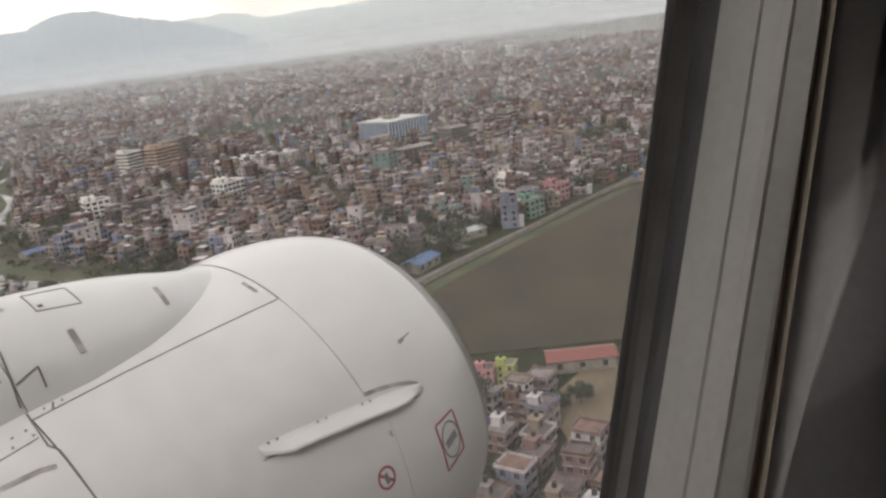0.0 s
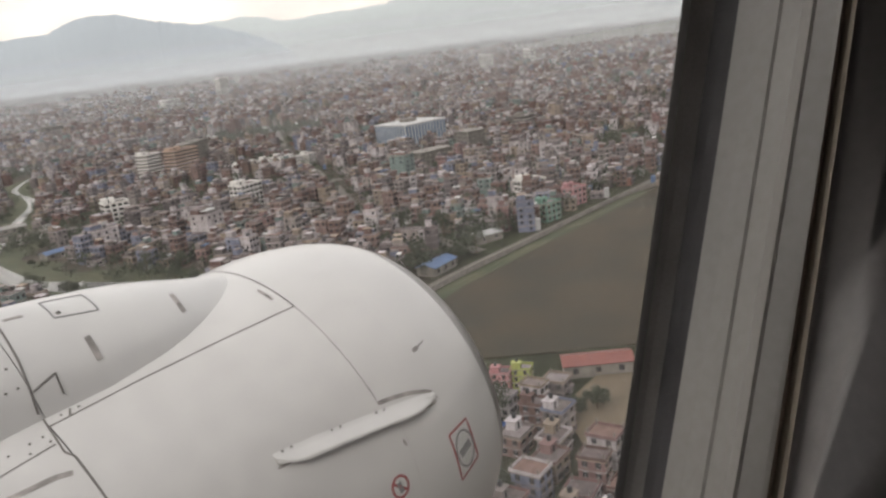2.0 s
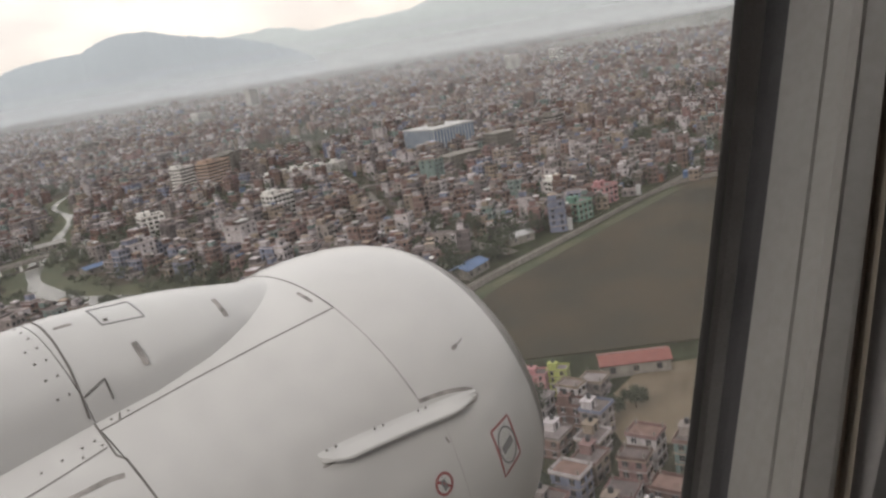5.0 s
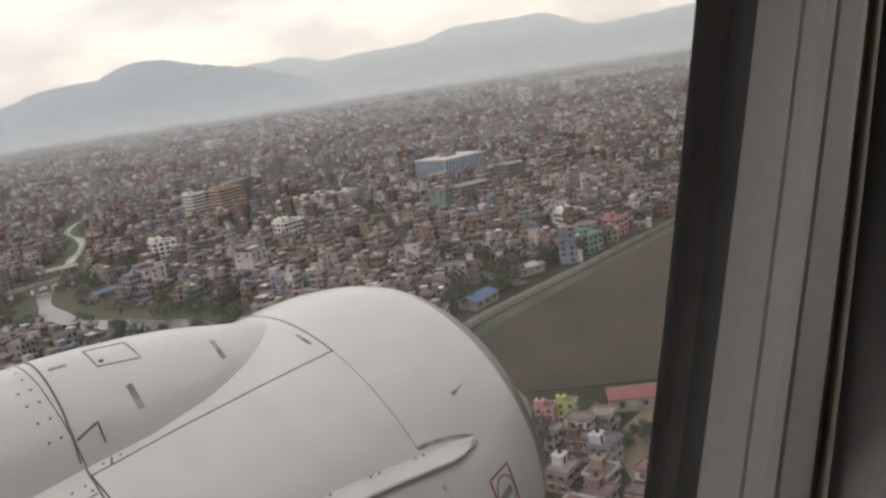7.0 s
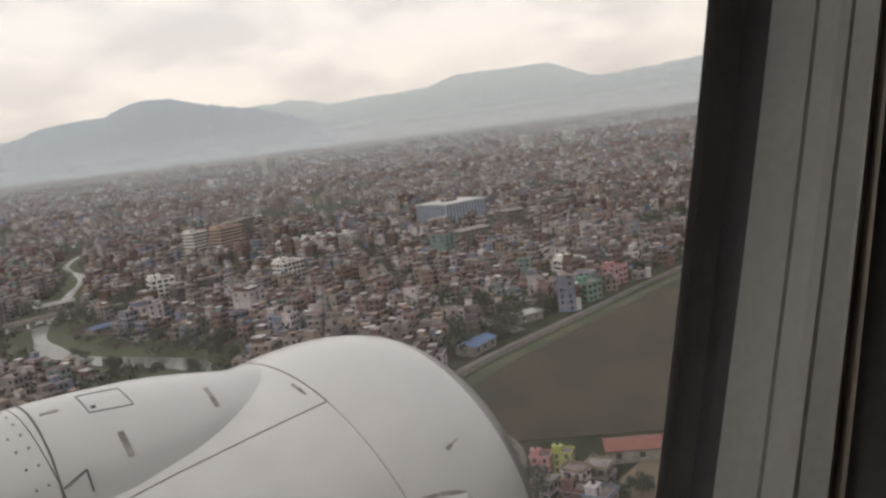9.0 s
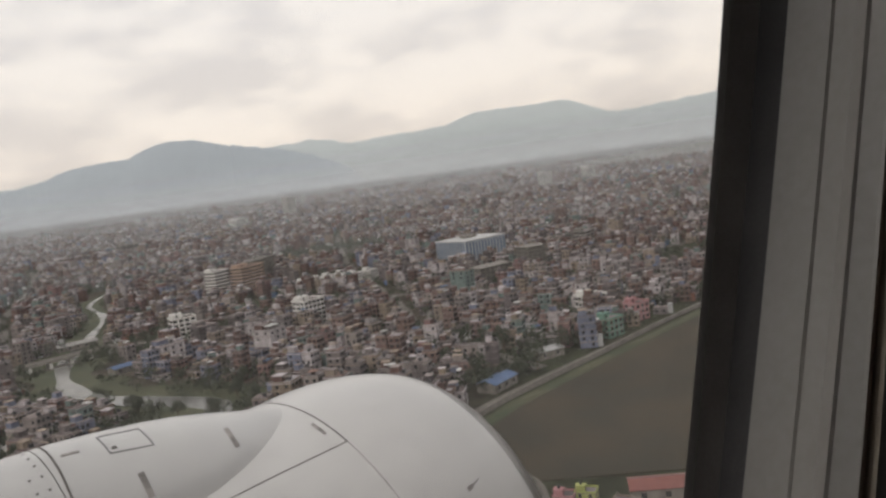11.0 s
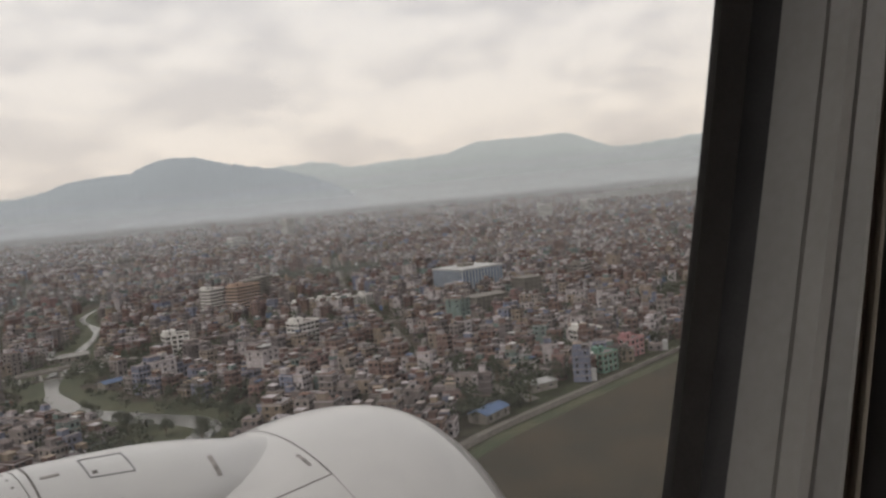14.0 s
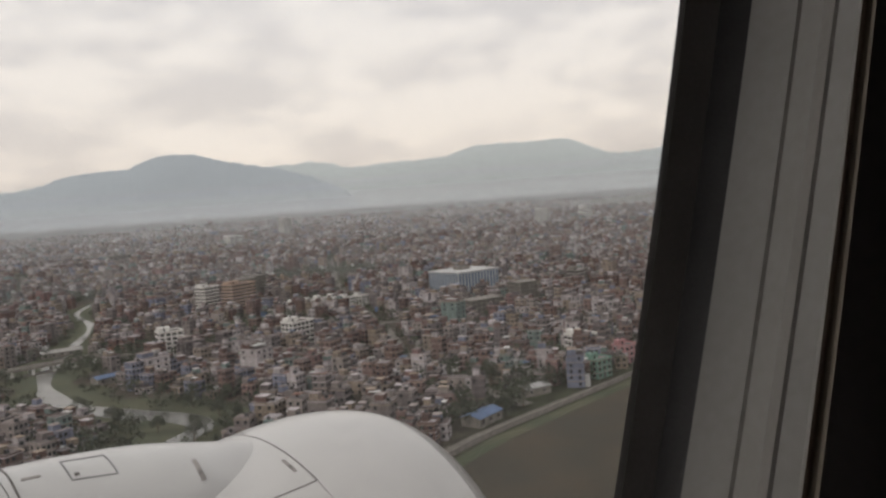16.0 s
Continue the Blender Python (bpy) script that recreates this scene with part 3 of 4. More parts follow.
fair_line("panel_joint", [(2.014, 0.92), (1.915, 0.88), (1.925, 0.97)], 0.007, M_SEAM, "outline of a lower access hatch")
fair_line("drain_slot", [(1.295, 0.56), (1.309, 0.86)], 0.022, M_SLOT_SHADE, "worn dark slot marking")
fair_line("drain_slot", [(1.738, 0.73), (1.745, 0.9)], 0.026, M_SLOT_SHADE, "worn dark slot marking")
fair_line("drain_slot", [(1.955, 0.31), (1.885, 0.31)], 0.014, M_SLOT_SHADE)
fair_line("hatch_latch", [(1.775, 0.40), (1.755, 0.40)], 0.016, M_SEAM, "small dark hatch latch")
cowl_line("drain_slot", [(0.926, 106.0), (0.927, 112.0)], 0.018, M_SLOT_SHADE, "worn dark slot marking")
cowl_line("drain_slot", [(0.85, 80.4), (0.84, 74)], 0.014, M_SLOT_SHADE)
cowl_line("drain_slot", [(0.55, 144.9), (0.51, 144.6)], 0.022, M_SLOT_SHADE, "small dark vent notch")
cowl_line("drain_slot", [(0.51, 144.6), (0.45, 144.0)], 0.007, M_SLOT_SHADE)
cowl_line("drain_slot", [(0.86, 161.4), (0.855, 163.2)], 0.012, M_SLOT_SHADE)
cowl_line("drag_scar", [(2.067, 127.0), (2.12, 126.0), (2.35, 124.6)], 0.022, M_SLOT_SHADE, "dark scuffed strake slot")


def rivet_mesh():
    bm = bmesh.new()
    bmesh.ops.create_cone(bm, cap_ends=True, segments=8, radius1=0.006, radius2=0.004, depth=0.003)
    me = bpy.data.meshes.new("rivet")
    bm.to_mesh(me)
    bm.free()
    me.materials.append(M_SEAM)
    return me


RIVET = rivet_mesh()


def rivet(q, nrm, proud=0.001):
    ob = new("rivet", RIVET)
    ob.parent = engine
    ob.matrix_basis = Matrix.Translation(q + nrm * proud) @ nrm.to_track_quat("Z", "Y").to_matrix().to_4x4()


for u in (-0.85, -0.6, -0.38, -0.2, -0.02, 0.16, 0.32, 0.48, 0.62, 0.76, 0.88):
    for s in (2.055, 2.10) if u > 0.4 else (2.055,):
        q = on_fairing(s, u)
        rivet(q, fair_normal(q))
for s, d in ((2.07, 116), (2.12, 116), (2.2, 116.2), (2.28, 116.3), (2.06, 118), (2.14, 118.3), (1.97, 113), (1.90, 113.2)):
    rivet(on_cowl(s, d), cowl_normal(on_cowl(s, d)))

# strake on the inboard side: a tapered blade on a flange
chine = Pile()
rows = []
for i in range(25):
    f = i / 24
    s, d = 1.43 - 0.85 * f, 147.8 + 9.8 * f ** 1.15
    base = on_cowl(s, d, -0.004)
    nrm = cowl_normal(base)
    tang = Vector((0, -nrm.z, nrm.y)) * -1
    hgt = 0.066 * min(1, 0.25 + f * 7.0) * (1 - 0.05 * f) * (1 - max(0, (f - 0.74) / 0.26) ** 2.0 * 0.95)
    th = 0.013 * (1 - 0.4 * f)
    out = (nrm * 0.62 - tang * 0.78).normalized()
    tip = base + out * hgt
    rows.append([base + tang * 0.030 + nrm * 0.002, base + tang * 0.004 + nrm * 0.012, tip + tang * th * 0.5, tip - tang * th * 0.5, base - tang * th * 1.6 + nrm * 0.010, base - tang * 0.030])
chine.grid(rows)
for r in (rows[0], rows[-1]):
    chine.quad(r)
strake = chine.make("strake", M_COWL, engine, "thin pale grey strake blade on the cowl")
for f in (0.05, 0.10, 0.33, 0.38, 0.60, 0.65):
    s, d = 1.43 - 0.85 * f, 146.7 + 9.8 * f ** 1.15
    rivet(on_cowl(s, d), cowl_normal(on_cowl(s, d)), 0.0085)


# The blade's contact shadow on the cowl, painted as a dark line.
cowl_line("strake_under_shadow", [(1.44, 149.6), (1.30, 150.5), (1.10, 153.0), (0.90, 155.7), (0.72, 158.1), (0.60, 159.2), (0.57, 158.0)], 0.012, M_SLOT_SHADE, "painted shadow line under the strake")
# Root fairing at the strake's front, its shading put into the dark colour.
cowl_line("strake_root_shading", [(0.885, 150.6), (0.80, 151.6), (0.70, 153.2), (0.62, 155.2), (0.585, 156.6)], 0.020, M_SLOT_SHADE, "strake root fairing with dark shading painted in")


def decal(name, pts, width, material, label, closed=True):
    """A painted line over the cowl through (s, degrees) points."""
    loop = pts + [pts[0]] if closed else pts
    return cowl_line(name, loop, width, material, label)


LOGO_S, LOGO_D = 0.525, 174.5
decal("maker_mark", [(0.605, 168.6), (0.452, 168.4), (0.447, 180.6), (0.606, 182.2)], 0.012, M_RED, "red outlined maker's mark with a grey ring")
decal("maker_ring", [(LOGO_S + 0.068 * math.cos(a), LOGO_D + 0.6 + 5.1 * math.sin(a)) for a in (2 * math.pi * i / 24 for i in range(24))], 0.010, M_GREYMARK, "dark grey ring")
decal("maker_bar", [(0.572, 175.6), (0.478, 174.6)], 0.042, M_GREYMARK, "dark grey bar", closed=False)
decal("warning_ring", [(0.972 + 0.046 * math.cos(a), 170.6 + 2.6 * math.sin(a)) for a in (2 * math.pi * i / 24 for i in range(24))], 0.013, M_RED, "red warning ring")
decal("warning_bar", [(1.005, 168.9), (0.94, 172.4)], 0.013, M_RED, "red slanting bar", closed=False)
decal("warning_blot", [(0.975, 169.4), (0.97, 172.2)], 0.026, M_GREYMARK, "dark plain blot", closed=False)

# ---- cabin window and wall ----
# joints of the reveal: depth outboard, x at z = 0, lean of the edge with height
EDGES = [(0.158, 0.322, 0.530, 0.0), (0.156, 0.3265, 0.5366, 0.0), (0.152, 0.335, 0.560, 0.0), (0.147, 0.336, 0.575, 0.0), (0.141, 0.3365, 0.597, 0.0),
         (0.132, 0.3355, 0.61, 0.0), (0.1225, 0.3335, 0.625, 0.0), (0.1212, 0.3342, 0.627, 0.0), (0.112, 0.330, 0.640, 0.0), (0.106, 0.3232, 0.650, 0.0), (0.1048, 0.3240, 0.650, 0.0),
         (0.097, 0.3220, 0.640, 0.0), (0.0955, 0.3208, 0.632, 0.0), (0.0955, 0.3252, 0.630, 0.0), (0.0935, 0.3252, 0.630, 0.0), (0.0905, 0.3195, 0.625, 0.0), (0.0885, 0.324, 0.625, 0.0),
         (0.076, 0.347, 0.80, 0.0), (0.069, 0.54, 2.0, 0.0), (0.045, 0.62, 2.1, 0.0)]


def ring(y, x0, lean, k):
    """A closed loop: the leaning forward edge, a round top and bottom, and the aft edge."""
    grow = min(x0 - 0.322, 0.06)
    top, bot, aft = 0.30 + grow, -0.36 - grow, -0.12 - grow
    pts = []
    bow = -0.22
    for i in range(25):
        z = bot + 0.05 + (top - bot - 0.10) * i / 24
        pts.append((max(x0 + lean * z + bow * (z + 0.05) ** 2 + 0.004, 0.10), y, z))
    xt, xb = pts[-1][0], pts[0][0]
    pts += [(xt - 0.03, y, top - 0.01), (xt - 0.08, y, top), (aft + 0.12 + 0.4 * top, y, top), (aft + 0.05 + 0.4 * top, y, top - 0.03)]
    pts += [(aft - 0.02, y, bot + 0.10), (aft, y, bot + 0.02), (aft + 0.05, y, bot), (xb - 0.06, y, bot), (xb - 0.02, y, bot + 0.015)]
    return pts


window = thing("window_1", "cabin window with ridged grey plastic reveal", "window", kind="structure", m=AIRCRAFT)
loops = [ring(*e) for e in EDGES]
for name, a, b, mat, label in (("pane_edge", 0, 2, M_SEALANT, "grey worn edge of the outer pane"), ("gasket", 2, 4, M_GASKET, "black rubber window gasket"),
                               ("window_reveal", 4, 12, M_REVEAL, "ridged grey plastic window reveal"), ("shade_track", 12, 15, M_TRACK, "dark groove of the pull-down shade"),
                               ("window_surround", 15, 19, M_PANEL, "rounded grey plastic window surround")):
    pile = Pile()
    pile.grid(loops[a:b + 1], closed=True)
    ob = pile.make(name, mat, window, label, smooth=name == "window_surround")
pane = Pile()
o = loops[0]
cen = Vector((0.10, 0.160, -0.03))
for y in (0.1595, 0.163):
    pane.quad([(cen.x + (x - cen.x) * 1.02, y, cen.z + (z - cen.z) * 1.02) for x, _, z in o])
pane_ob = pane.make("window_pane", M_ACRYLIC, window, "scuffed clear acrylic window pane")
pane_ob.visible_shadow = False

# wall between the reveal's ends and the cabin's corners, with the outer skin behind it
wall = Pile()
inner, n = loops[19], len(loops[19])
big = []
for x, y, z in inner:
    d = Vector((x - 0.08, z + 0.03)).normalized()
    k = min(1.6 / max(abs(d.x), 1e-6), 1.15 / max(abs(d.y), 1e-6))
    big.append((0.08 + d.x * k, 0.026, -0.03 + d.y * k))
skin0 = [(cen.x + (x - cen.x) * 1.04, 0.166, cen.z + (z - cen.z) * 1.04) for x, _, z in o]
skin1 = [(x, 0.170, z) for x, _, z in big]
wall.grid([inner, big, skin1, skin0], closed=True)
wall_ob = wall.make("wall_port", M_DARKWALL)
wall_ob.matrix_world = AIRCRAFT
tagged(wall_ob, "cabin side wall with shade in its dark colour", "wall", kind="structure")
for name, dims, mat, label in (("floor", (-1.6, -3.4, -1.2, 1.8, 0.03, -1.12), M_CARPET, "dark carpeted cabin floor"), ("ceiling", (-1.6, -3.4, 1.07, 1.8, 0.03, 1.12), M_PANEL, "pale plastic cabin ceiling"),
                               ("wall_starboard", (-1.6, -3.45, -1.2, 1.8, -3.4, 1.12), M_PANEL, "far cabin side wall"), ("wall_aft", (-1.65, -3.45, -1.2, -1.5, 0.16, 1.12), M_PANEL, "plain cabin end wall"),
                               ("wall_forward", (1.66, -3.45, -1.2, 1.8, 0.16, 1.12), M_PANEL, "plain cabin end wall")):
    pile = Pile()
    pile.box(*dims)
    ob = pile.make(name, mat)
    ob.matrix_world = AIRCRAFT
    tagged(ob, label, name.split("_")[0], kind="structure")

# fuselage skin round the cabin, fore and aft of it
def hull(y_scale=1.0):
    pts = [(-1.72 + 1.89 * math.cos(radians(a)), 1.13 + 0.95 * math.sin(radians(a))) for a in range(0, 181, 9)]
    pts += [(-1.72 - 1.89 * math.cos(radians(a)), -1.21 - 0.9 * math.sin(radians(a))) for a in range(0, 181, 9)]
    return [(-1.72 + (y + 1.72) * y_scale, z * y_scale) for y, z in pts]


fuselage = thing("fuselage", "white painted airliner fuselage around the cabin", "fuselage", kind="structure", m=AIRCRAFT)
for name, stations in (("rear_fuselage", ((-20, 0.3), (-14, 0.8), (-9, 1.0), (-1.66, 1.0))), ("front_fuselage", ((1.82, 1.0), (7, 1.0), (10, 0.8), (12, 0.3)))):
    pile = Pile()
    pile.grid([[(x, y, z) for y, z in hull(k)] for x, k in stations], closed=True)
    pile.make(name, M_SKIN, fuselage, smooth=True)
pile = Pile()
h = hull()
pile.grid([[(x, y, z) for y, z in h] for x in (-1.66, 1.82)])
pile.make("cabin_shell", M_SKIN, fuselage, smooth=True)

# ---- houses ----
STOREY = 2.9


def window_mesh(name, w, h):
    """A framed window: dark pane set back in a proud frame with a sill; it faces -y from its own centre."""
    me = bpy.data.meshes.new(name)
    pile = Pile()
    pile.box(-w / 2, -0.03, -h / 2, w / 2, 0.1, h / 2)
    n0 = len(pile.f)
    t = 0.11
    pile.box(-w / 2 - t, -0.10, h / 2, w / 2 + t, 0.05, h / 2 + t)
    pile.box(-w / 2 - t, -0.18, -h / 2 - t, w / 2 + t, 0.05, -h / 2)
    pile.box(-0.04, -0.07, -h / 2, 0.04, 0.0, h / 2)
    me.from_pydata(pile.v, [], pile.f)
    me.materials.append(M_PANE)
    me.materials.append(M_TRIM)
    me.polygons.foreach_set("material_index", [0 if i < n0 else 1 for i in range(len(pile.f))])
    me.update()
    return me


WIN_WIDE, WIN_TALL, WIN_BAND = window_mesh("wide_window", 1.9, 1.5), window_mesh("window", 1.3, 1.6), window_mesh("band_window", 2.6, 1.5)


def put_window(parent, me, x, y, z, turn):
    ob = new("window", me)
    ob.parent = parent
    ob.matrix_basis = pose(x, y, z, 0, 0, turn)
    return ob


def house(w, d, storeys, style, label, mat_wall=None, mat_roof=None, windows=True, wins=None):
    """A flat-roofed town house, its base at the origin. style picks balconies, stair head and tank."""
    r = random.Random(style * 17 + storeys)
    h = storeys * STOREY
    ob = thing("house", label, "house", "houses of the town")
    p = Pile()
    p.box(-w / 2, -d / 2, -0.3, w / 2, d / 2, h)
    p.make("wall", mat_wall or M_WALL, ob)
    for k in range(1, storeys + 1):
        p = Pile()
        e = 0.22 if k < storeys else 0.4
        p.box(-w / 2 - e, -d / 2 - e, k * STOREY - 0.22, w / 2 + e, d / 2 + e, k * STOREY + (0.02 if k == storeys else 0))
        p.make("floor_slab", M_TRIM, ob)
    p = Pile()
    p.box(-w / 2 - 0.05, -d / 2 - 0.05, h + 0.02, w / 2 + 0.05, d / 2 + 0.05, h + 0.10)
    p.make("roof", mat_roof or M_ROOF, ob)
    p = Pile()
    e, t = 0.3, 0.14
    for a in ((-w / 2 - e, -d / 2 - e, w / 2 + e, -d / 2 - e + t), (-w / 2 - e, d / 2 + e - t, w / 2 + e, d / 2 + e), (-w / 2 - e, -d / 2 - e + t, -w / 2 - e + t, d / 2 + e - t), (w / 2 + e - t, -d / 2 - e + t, w / 2 + e, d / 2 + e - t)):
        p.box(a[0], a[1], h + 0.02, a[2], a[3], h + 0.85)
    p.make("parapet", mat_wall or M_WALL, ob)
    if style % 4 != 3:
        sx, sy = (w * 0.22, d * 0.2) if style % 2 else (-w * 0.2, d * 0.22)
        p = Pile()
        p.box(sx - w * 0.24, sy - d * 0.22, h + 0.1, sx + w * 0.24, sy + d * 0.22, h + 2.7)
        p.box(sx - w * 0.24 - 0.3, sy - d * 0.22 - 0.3, h + 2.7, sx + w * 0.24 + 0.3, sy + d * 0.22 + 0.3, h + 2.86)
        head = p.make("stair_head", mat_wall or M_WALL, ob)
        p = Pile()
        p.box(sx - 0.5, sy - d * 0.22 - 0.05, h + 0.15, sx + 0.5, sy - d * 0.22 + 0.05, h + 2.1)
        p.make("roof_door", M_PANE, head)
        p = Pile()
        p.cylinder(sx + 0.4, sy, h + 2.86, h + 4.1, 0.62, 10)
        p.cylinder(sx + 0.4, sy, h + 4.1, h + 4.3, 0.62, 10, 0.25)
        p.make("water_tank", M_TANK, ob, "black plastic water tank")
    else:
        # an unfinished top: columns left standing for the next floor
        for cx in (-1, 1):
            for cy in (-1, 1):
                p = Pile()
                p.box(cx * (w / 2 - 0.3) - 0.15, cy * (d / 2 - 0.3) - 0.15, h + 0.1, cx * (w / 2 - 0.3) + 0.15, cy * (d / 2 - 0.3) + 0.15, h + 1.9)
                p.make("column", M_CONCRETE, ob)
    if style % 3 == 0:
        for k in range(1, storeys):
            p = Pile()
            z = k * STOREY
            p.box(-w * 0.32, -d / 2 - 1.25, z - 0.18, w * 0.32, -d / 2 - 0.2, z)
            p.box(-w * 0.32, -d / 2 - 1.25, z, w * 0.32, -d / 2 - 1.15, z + 0.85)
            p.box(-w * 0.32, -d / 2 - 1.15, z, -w * 0.32 + 0.1, -d / 2 - 0.2, z + 0.85)
            p.make("balcony", M_TRIM, ob)
    if windows:
        kx, ky = max(2, round(w / 3.4)), max(2, round(d / 3.6))
        for k in range(storeys):
            z = k * STOREY + 1.6
            for i in range(kx):
                put_window(ob, wins or (WIN_WIDE if style % 2 else WIN_TALL), -w / 2 + w * (i + 0.5) / kx, -d / 2, z, 0)
            for i in range(ky):
                if style % 5 != 4 or i % 2:
                    put_window(ob, wins or WIN_TALL, -w / 2, -d / 2 + d * (i + 0.5) / ky, z, -90)
    p = Pile()
    p.box(-0.55, -d / 2 - 0.06, 0.0, 0.55, -d / 2 + 0.05, 2.1)
    p.make("door", M_TANK, ob, "dark metal door")
    return ob


def shed(w, d, h, label, roof_mat, wall_mat):
    """A low shed with a pitched sheet roof."""
    ob = thing("shed", label, "shed", "sheds of the town")
    p = Pile()
    p.box(-w / 2, -d / 2, -0.3, w / 2, d / 2, h)
    p.make("wall", wall_mat, ob)
    for s in (-1, 1):
        p = Pile()
        e, rise = 0.5, d * 0.16
        a, b = (s * (d / 2 + e), h - 0.1), (0.0, h + rise)
        p.v = [(-w / 2 - e, a[0], a[1]), (w / 2 + e, a[0], a[1]), (w / 2 + e, b[0], b[1]), (-w / 2 - e, b[0], b[1])]
        p.v += [(x, y, z + 0.12) for x, y, z in p.v]
        p.f = [(0, 3, 2, 1), (4, 5, 6, 7), (0, 1, 5, 4), (1, 2, 6, 5), (2, 3, 7, 6), (3, 0, 4, 7)]
        p.make("roof", roof_mat, ob)
    p = Pile()
    for s in (-1, 1):
        p.v += [(s * w / 2, -d / 2, h), (s * w / 2, d / 2, h), (s * w / 2, 0, h + d * 0.16)]
    p.f = [(0, 1, 2), (3, 5, 4)]
    p.make("gable", wall_mat, ob)
    for i in range(max(2, int(w / 5))):
        put_window(ob, WIN_TALL, -w / 2 + w * (i + 0.5) / max(2, int(w / 5)), -d / 2, h * 0.55, 0)
    return ob


def at(ob, x, y, turn=0.0):
    ob.matrix_world = pose(x, y, ground_z(x, y), 0, 0, turn)
    return ob


def relabel(ob, label, category, group=""):
    tagged(ob, label, category, group)
    return ob


# large buildings that stand out
def office_box(x, y, turn):
    """The long block clad in grey-blue and white upright strips, with a pale flat roof."""
    x, y = x * K, y * K
    RESERVED.append((x, y, 46))
    ob = thing("office_building", "large box clad in blue and white strips", "building")
    w, d, h = 47, 44, 22
    p = Pile()
    p.box(-w / 2, -d / 2, -0.3, w / 2, d / 2, h)
    p.make("wall", M_OFFICE, ob)
    for k in range(13):
        p = Pile()
        x0 = -w / 2 + 0.7 + k * 3.6
        p.box(x0, -d / 2 - 0.25, 1.5, x0 + 2.3, -d / 2 + 0.05, h - 0.6)
        p.make("cladding_strip", M_BLUEPANEL, ob, "grey-blue cladding strip")
    for k in range(11):
        p = Pile()
        y0 = -d / 2 + 1.2 + k * 3.95
        p.box(-w / 2 - 0.25, y0, 1.5, -w / 2 + 0.05, y0 + 2.5, h - 0.6)
        p.make("cladding_strip", M_BLUEPANEL, ob, "grey-blue cladding strip")
    p = Pile()
    p.box(-w / 2 - 0.6, -d / 2 - 0.6, h, w / 2 + 0.6, d / 2 + 0.6, h + 0.8)
    p.make("roof", M_OFFICE, ob, "pale flat roof")
    p = Pile()
    p.box(-7, -3, h + 0.8, 6, 6, h + 3.0)
    p.box(-7.6, -3.6, h + 3.0, 6.6, 6.6, h + 3.4)
    p.make("roof_plant", M_CONCRETE, ob, "roof plant room")
    return at(ob, x, y, turn)


def apartment(x, y, w, d, storeys, turn, mat, label, wins=WIN_BAND, roof=None):
    x, y = x * K, y * K
    w, d = w * 1.15, d * 1.15
    RESERVED.append((x, y, max(w, d) * 0.62))
    ob = house(w, d, storeys, 2, label, mat, roof, True, wins)
    ob.name = "apartment_block"
    return at(relabel(ob, label, "building", "large blocks of the town"), x, y, turn)


def unfinished(x, y, w, d, storeys, turn):
    """A bare concrete frame: slabs and columns with dark open floors."""
    x, y, w, d = x * K, y * K, w * 1.2, d * 1.2
    RESERVED.append((x, y, max(w, d) * 0.62))
    ob = thing("unfinished_building", "dark unfinished concrete frame, open floors", "building", "large blocks of the town")
    p = Pile()
    p.box(-w / 2 + 1, -d / 2 + 1, -0.3, w / 2 - 1, d / 2 - 1, storeys * STOREY)
    p.make("core", M_DARKFRAME, ob)
    for k in range(storeys + 1):
        p = Pile()
        p.box(-w / 2, -d / 2, k * STOREY - 0.15, w / 2, d / 2, k * STOREY + 0.15)
        p.make("floor_slab", M_CONCRETE, ob)
    for i in range(int(w / 4) + 1):
        for sy in (-1, 1):
            p = Pile()
            cx = -w / 2 + 0.3 + (w - 0.6) * i / int(w / 4)
            p.box(cx - 0.2, sy * (d / 2 - 0.3) - 0.2, 0, cx + 0.2, sy * (d / 2 - 0.3) + 0.2, storeys * STOREY)
            p.make("column", M_CONCRETE, ob)
    return at(ob, x, y, turn)


office_box(372, 380, -6)
apartment(156, 356, 13, 11, 6, -12, M_WHITEWALL, "white six-storey apartment block by the river")
apartment(201, 318, 15, 10, 6, 8, M_WHITEWALL, "white stepped apartment block among houses")
apartment(247, 190, 12, 9, 4, -20, M_WHITEWALL, "white four-storey house block among brown houses")
apartment(255, 470, 24, 12, 9, 14, M_ORANGEWALL, "orange-brown and white apartment tower")
apartment(236, 476, 14, 12, 9, 14, M_WHITEWALL, "pale apartment tower beside an orange one")
unfinished(276, 500, 16, 13, 9, 14)
unfinished(292, 512, 13, 12, 9, 14)
unfinished(302, 296, 26, 14, 5, -8)
unfinished(340, 300, 16, 14, 7, -8)
for i in range(9):
    apartment(270 + 9.5 * (i % 5), 410 + 16 * (i // 5) + 2 * (i % 2), 8, 9, 3, 10, M_WHITEWALL, "white terrace house in a close row", WIN_TALL)
apartment(162, 292, 12, 9, 3, 18, M_MINT, "pale green house among brown ones")
apartment(222, 164, 9, 7, 3, -4, M_TEAL, "teal-green house at the field's edge", WIN_WIDE)
apartment(246, 169, 9, 7, 3, -4, M_PINK, "pink house near the field's corner", WIN_WIDE)
apartment(103, 90, 5.5, 7, 4, 24, M_PINK, "bright pink narrow house", WIN_TALL).scale = (0.62, 0.62, 0.62)
apartment(106.2, 87.6, 5, 7, 4, 24, M_LIME, "lime-green narrow house beside a pink one", WIN_TALL).scale = (0.62, 0.62, 0.62)
apartment(126, 64, 8, 7, 4, 20, None, "cream house with open balconies", WIN_TALL)
apartment(800, 1280, 24, 18, 16, 10, M_WHITEWALL, "white tower far off in town")
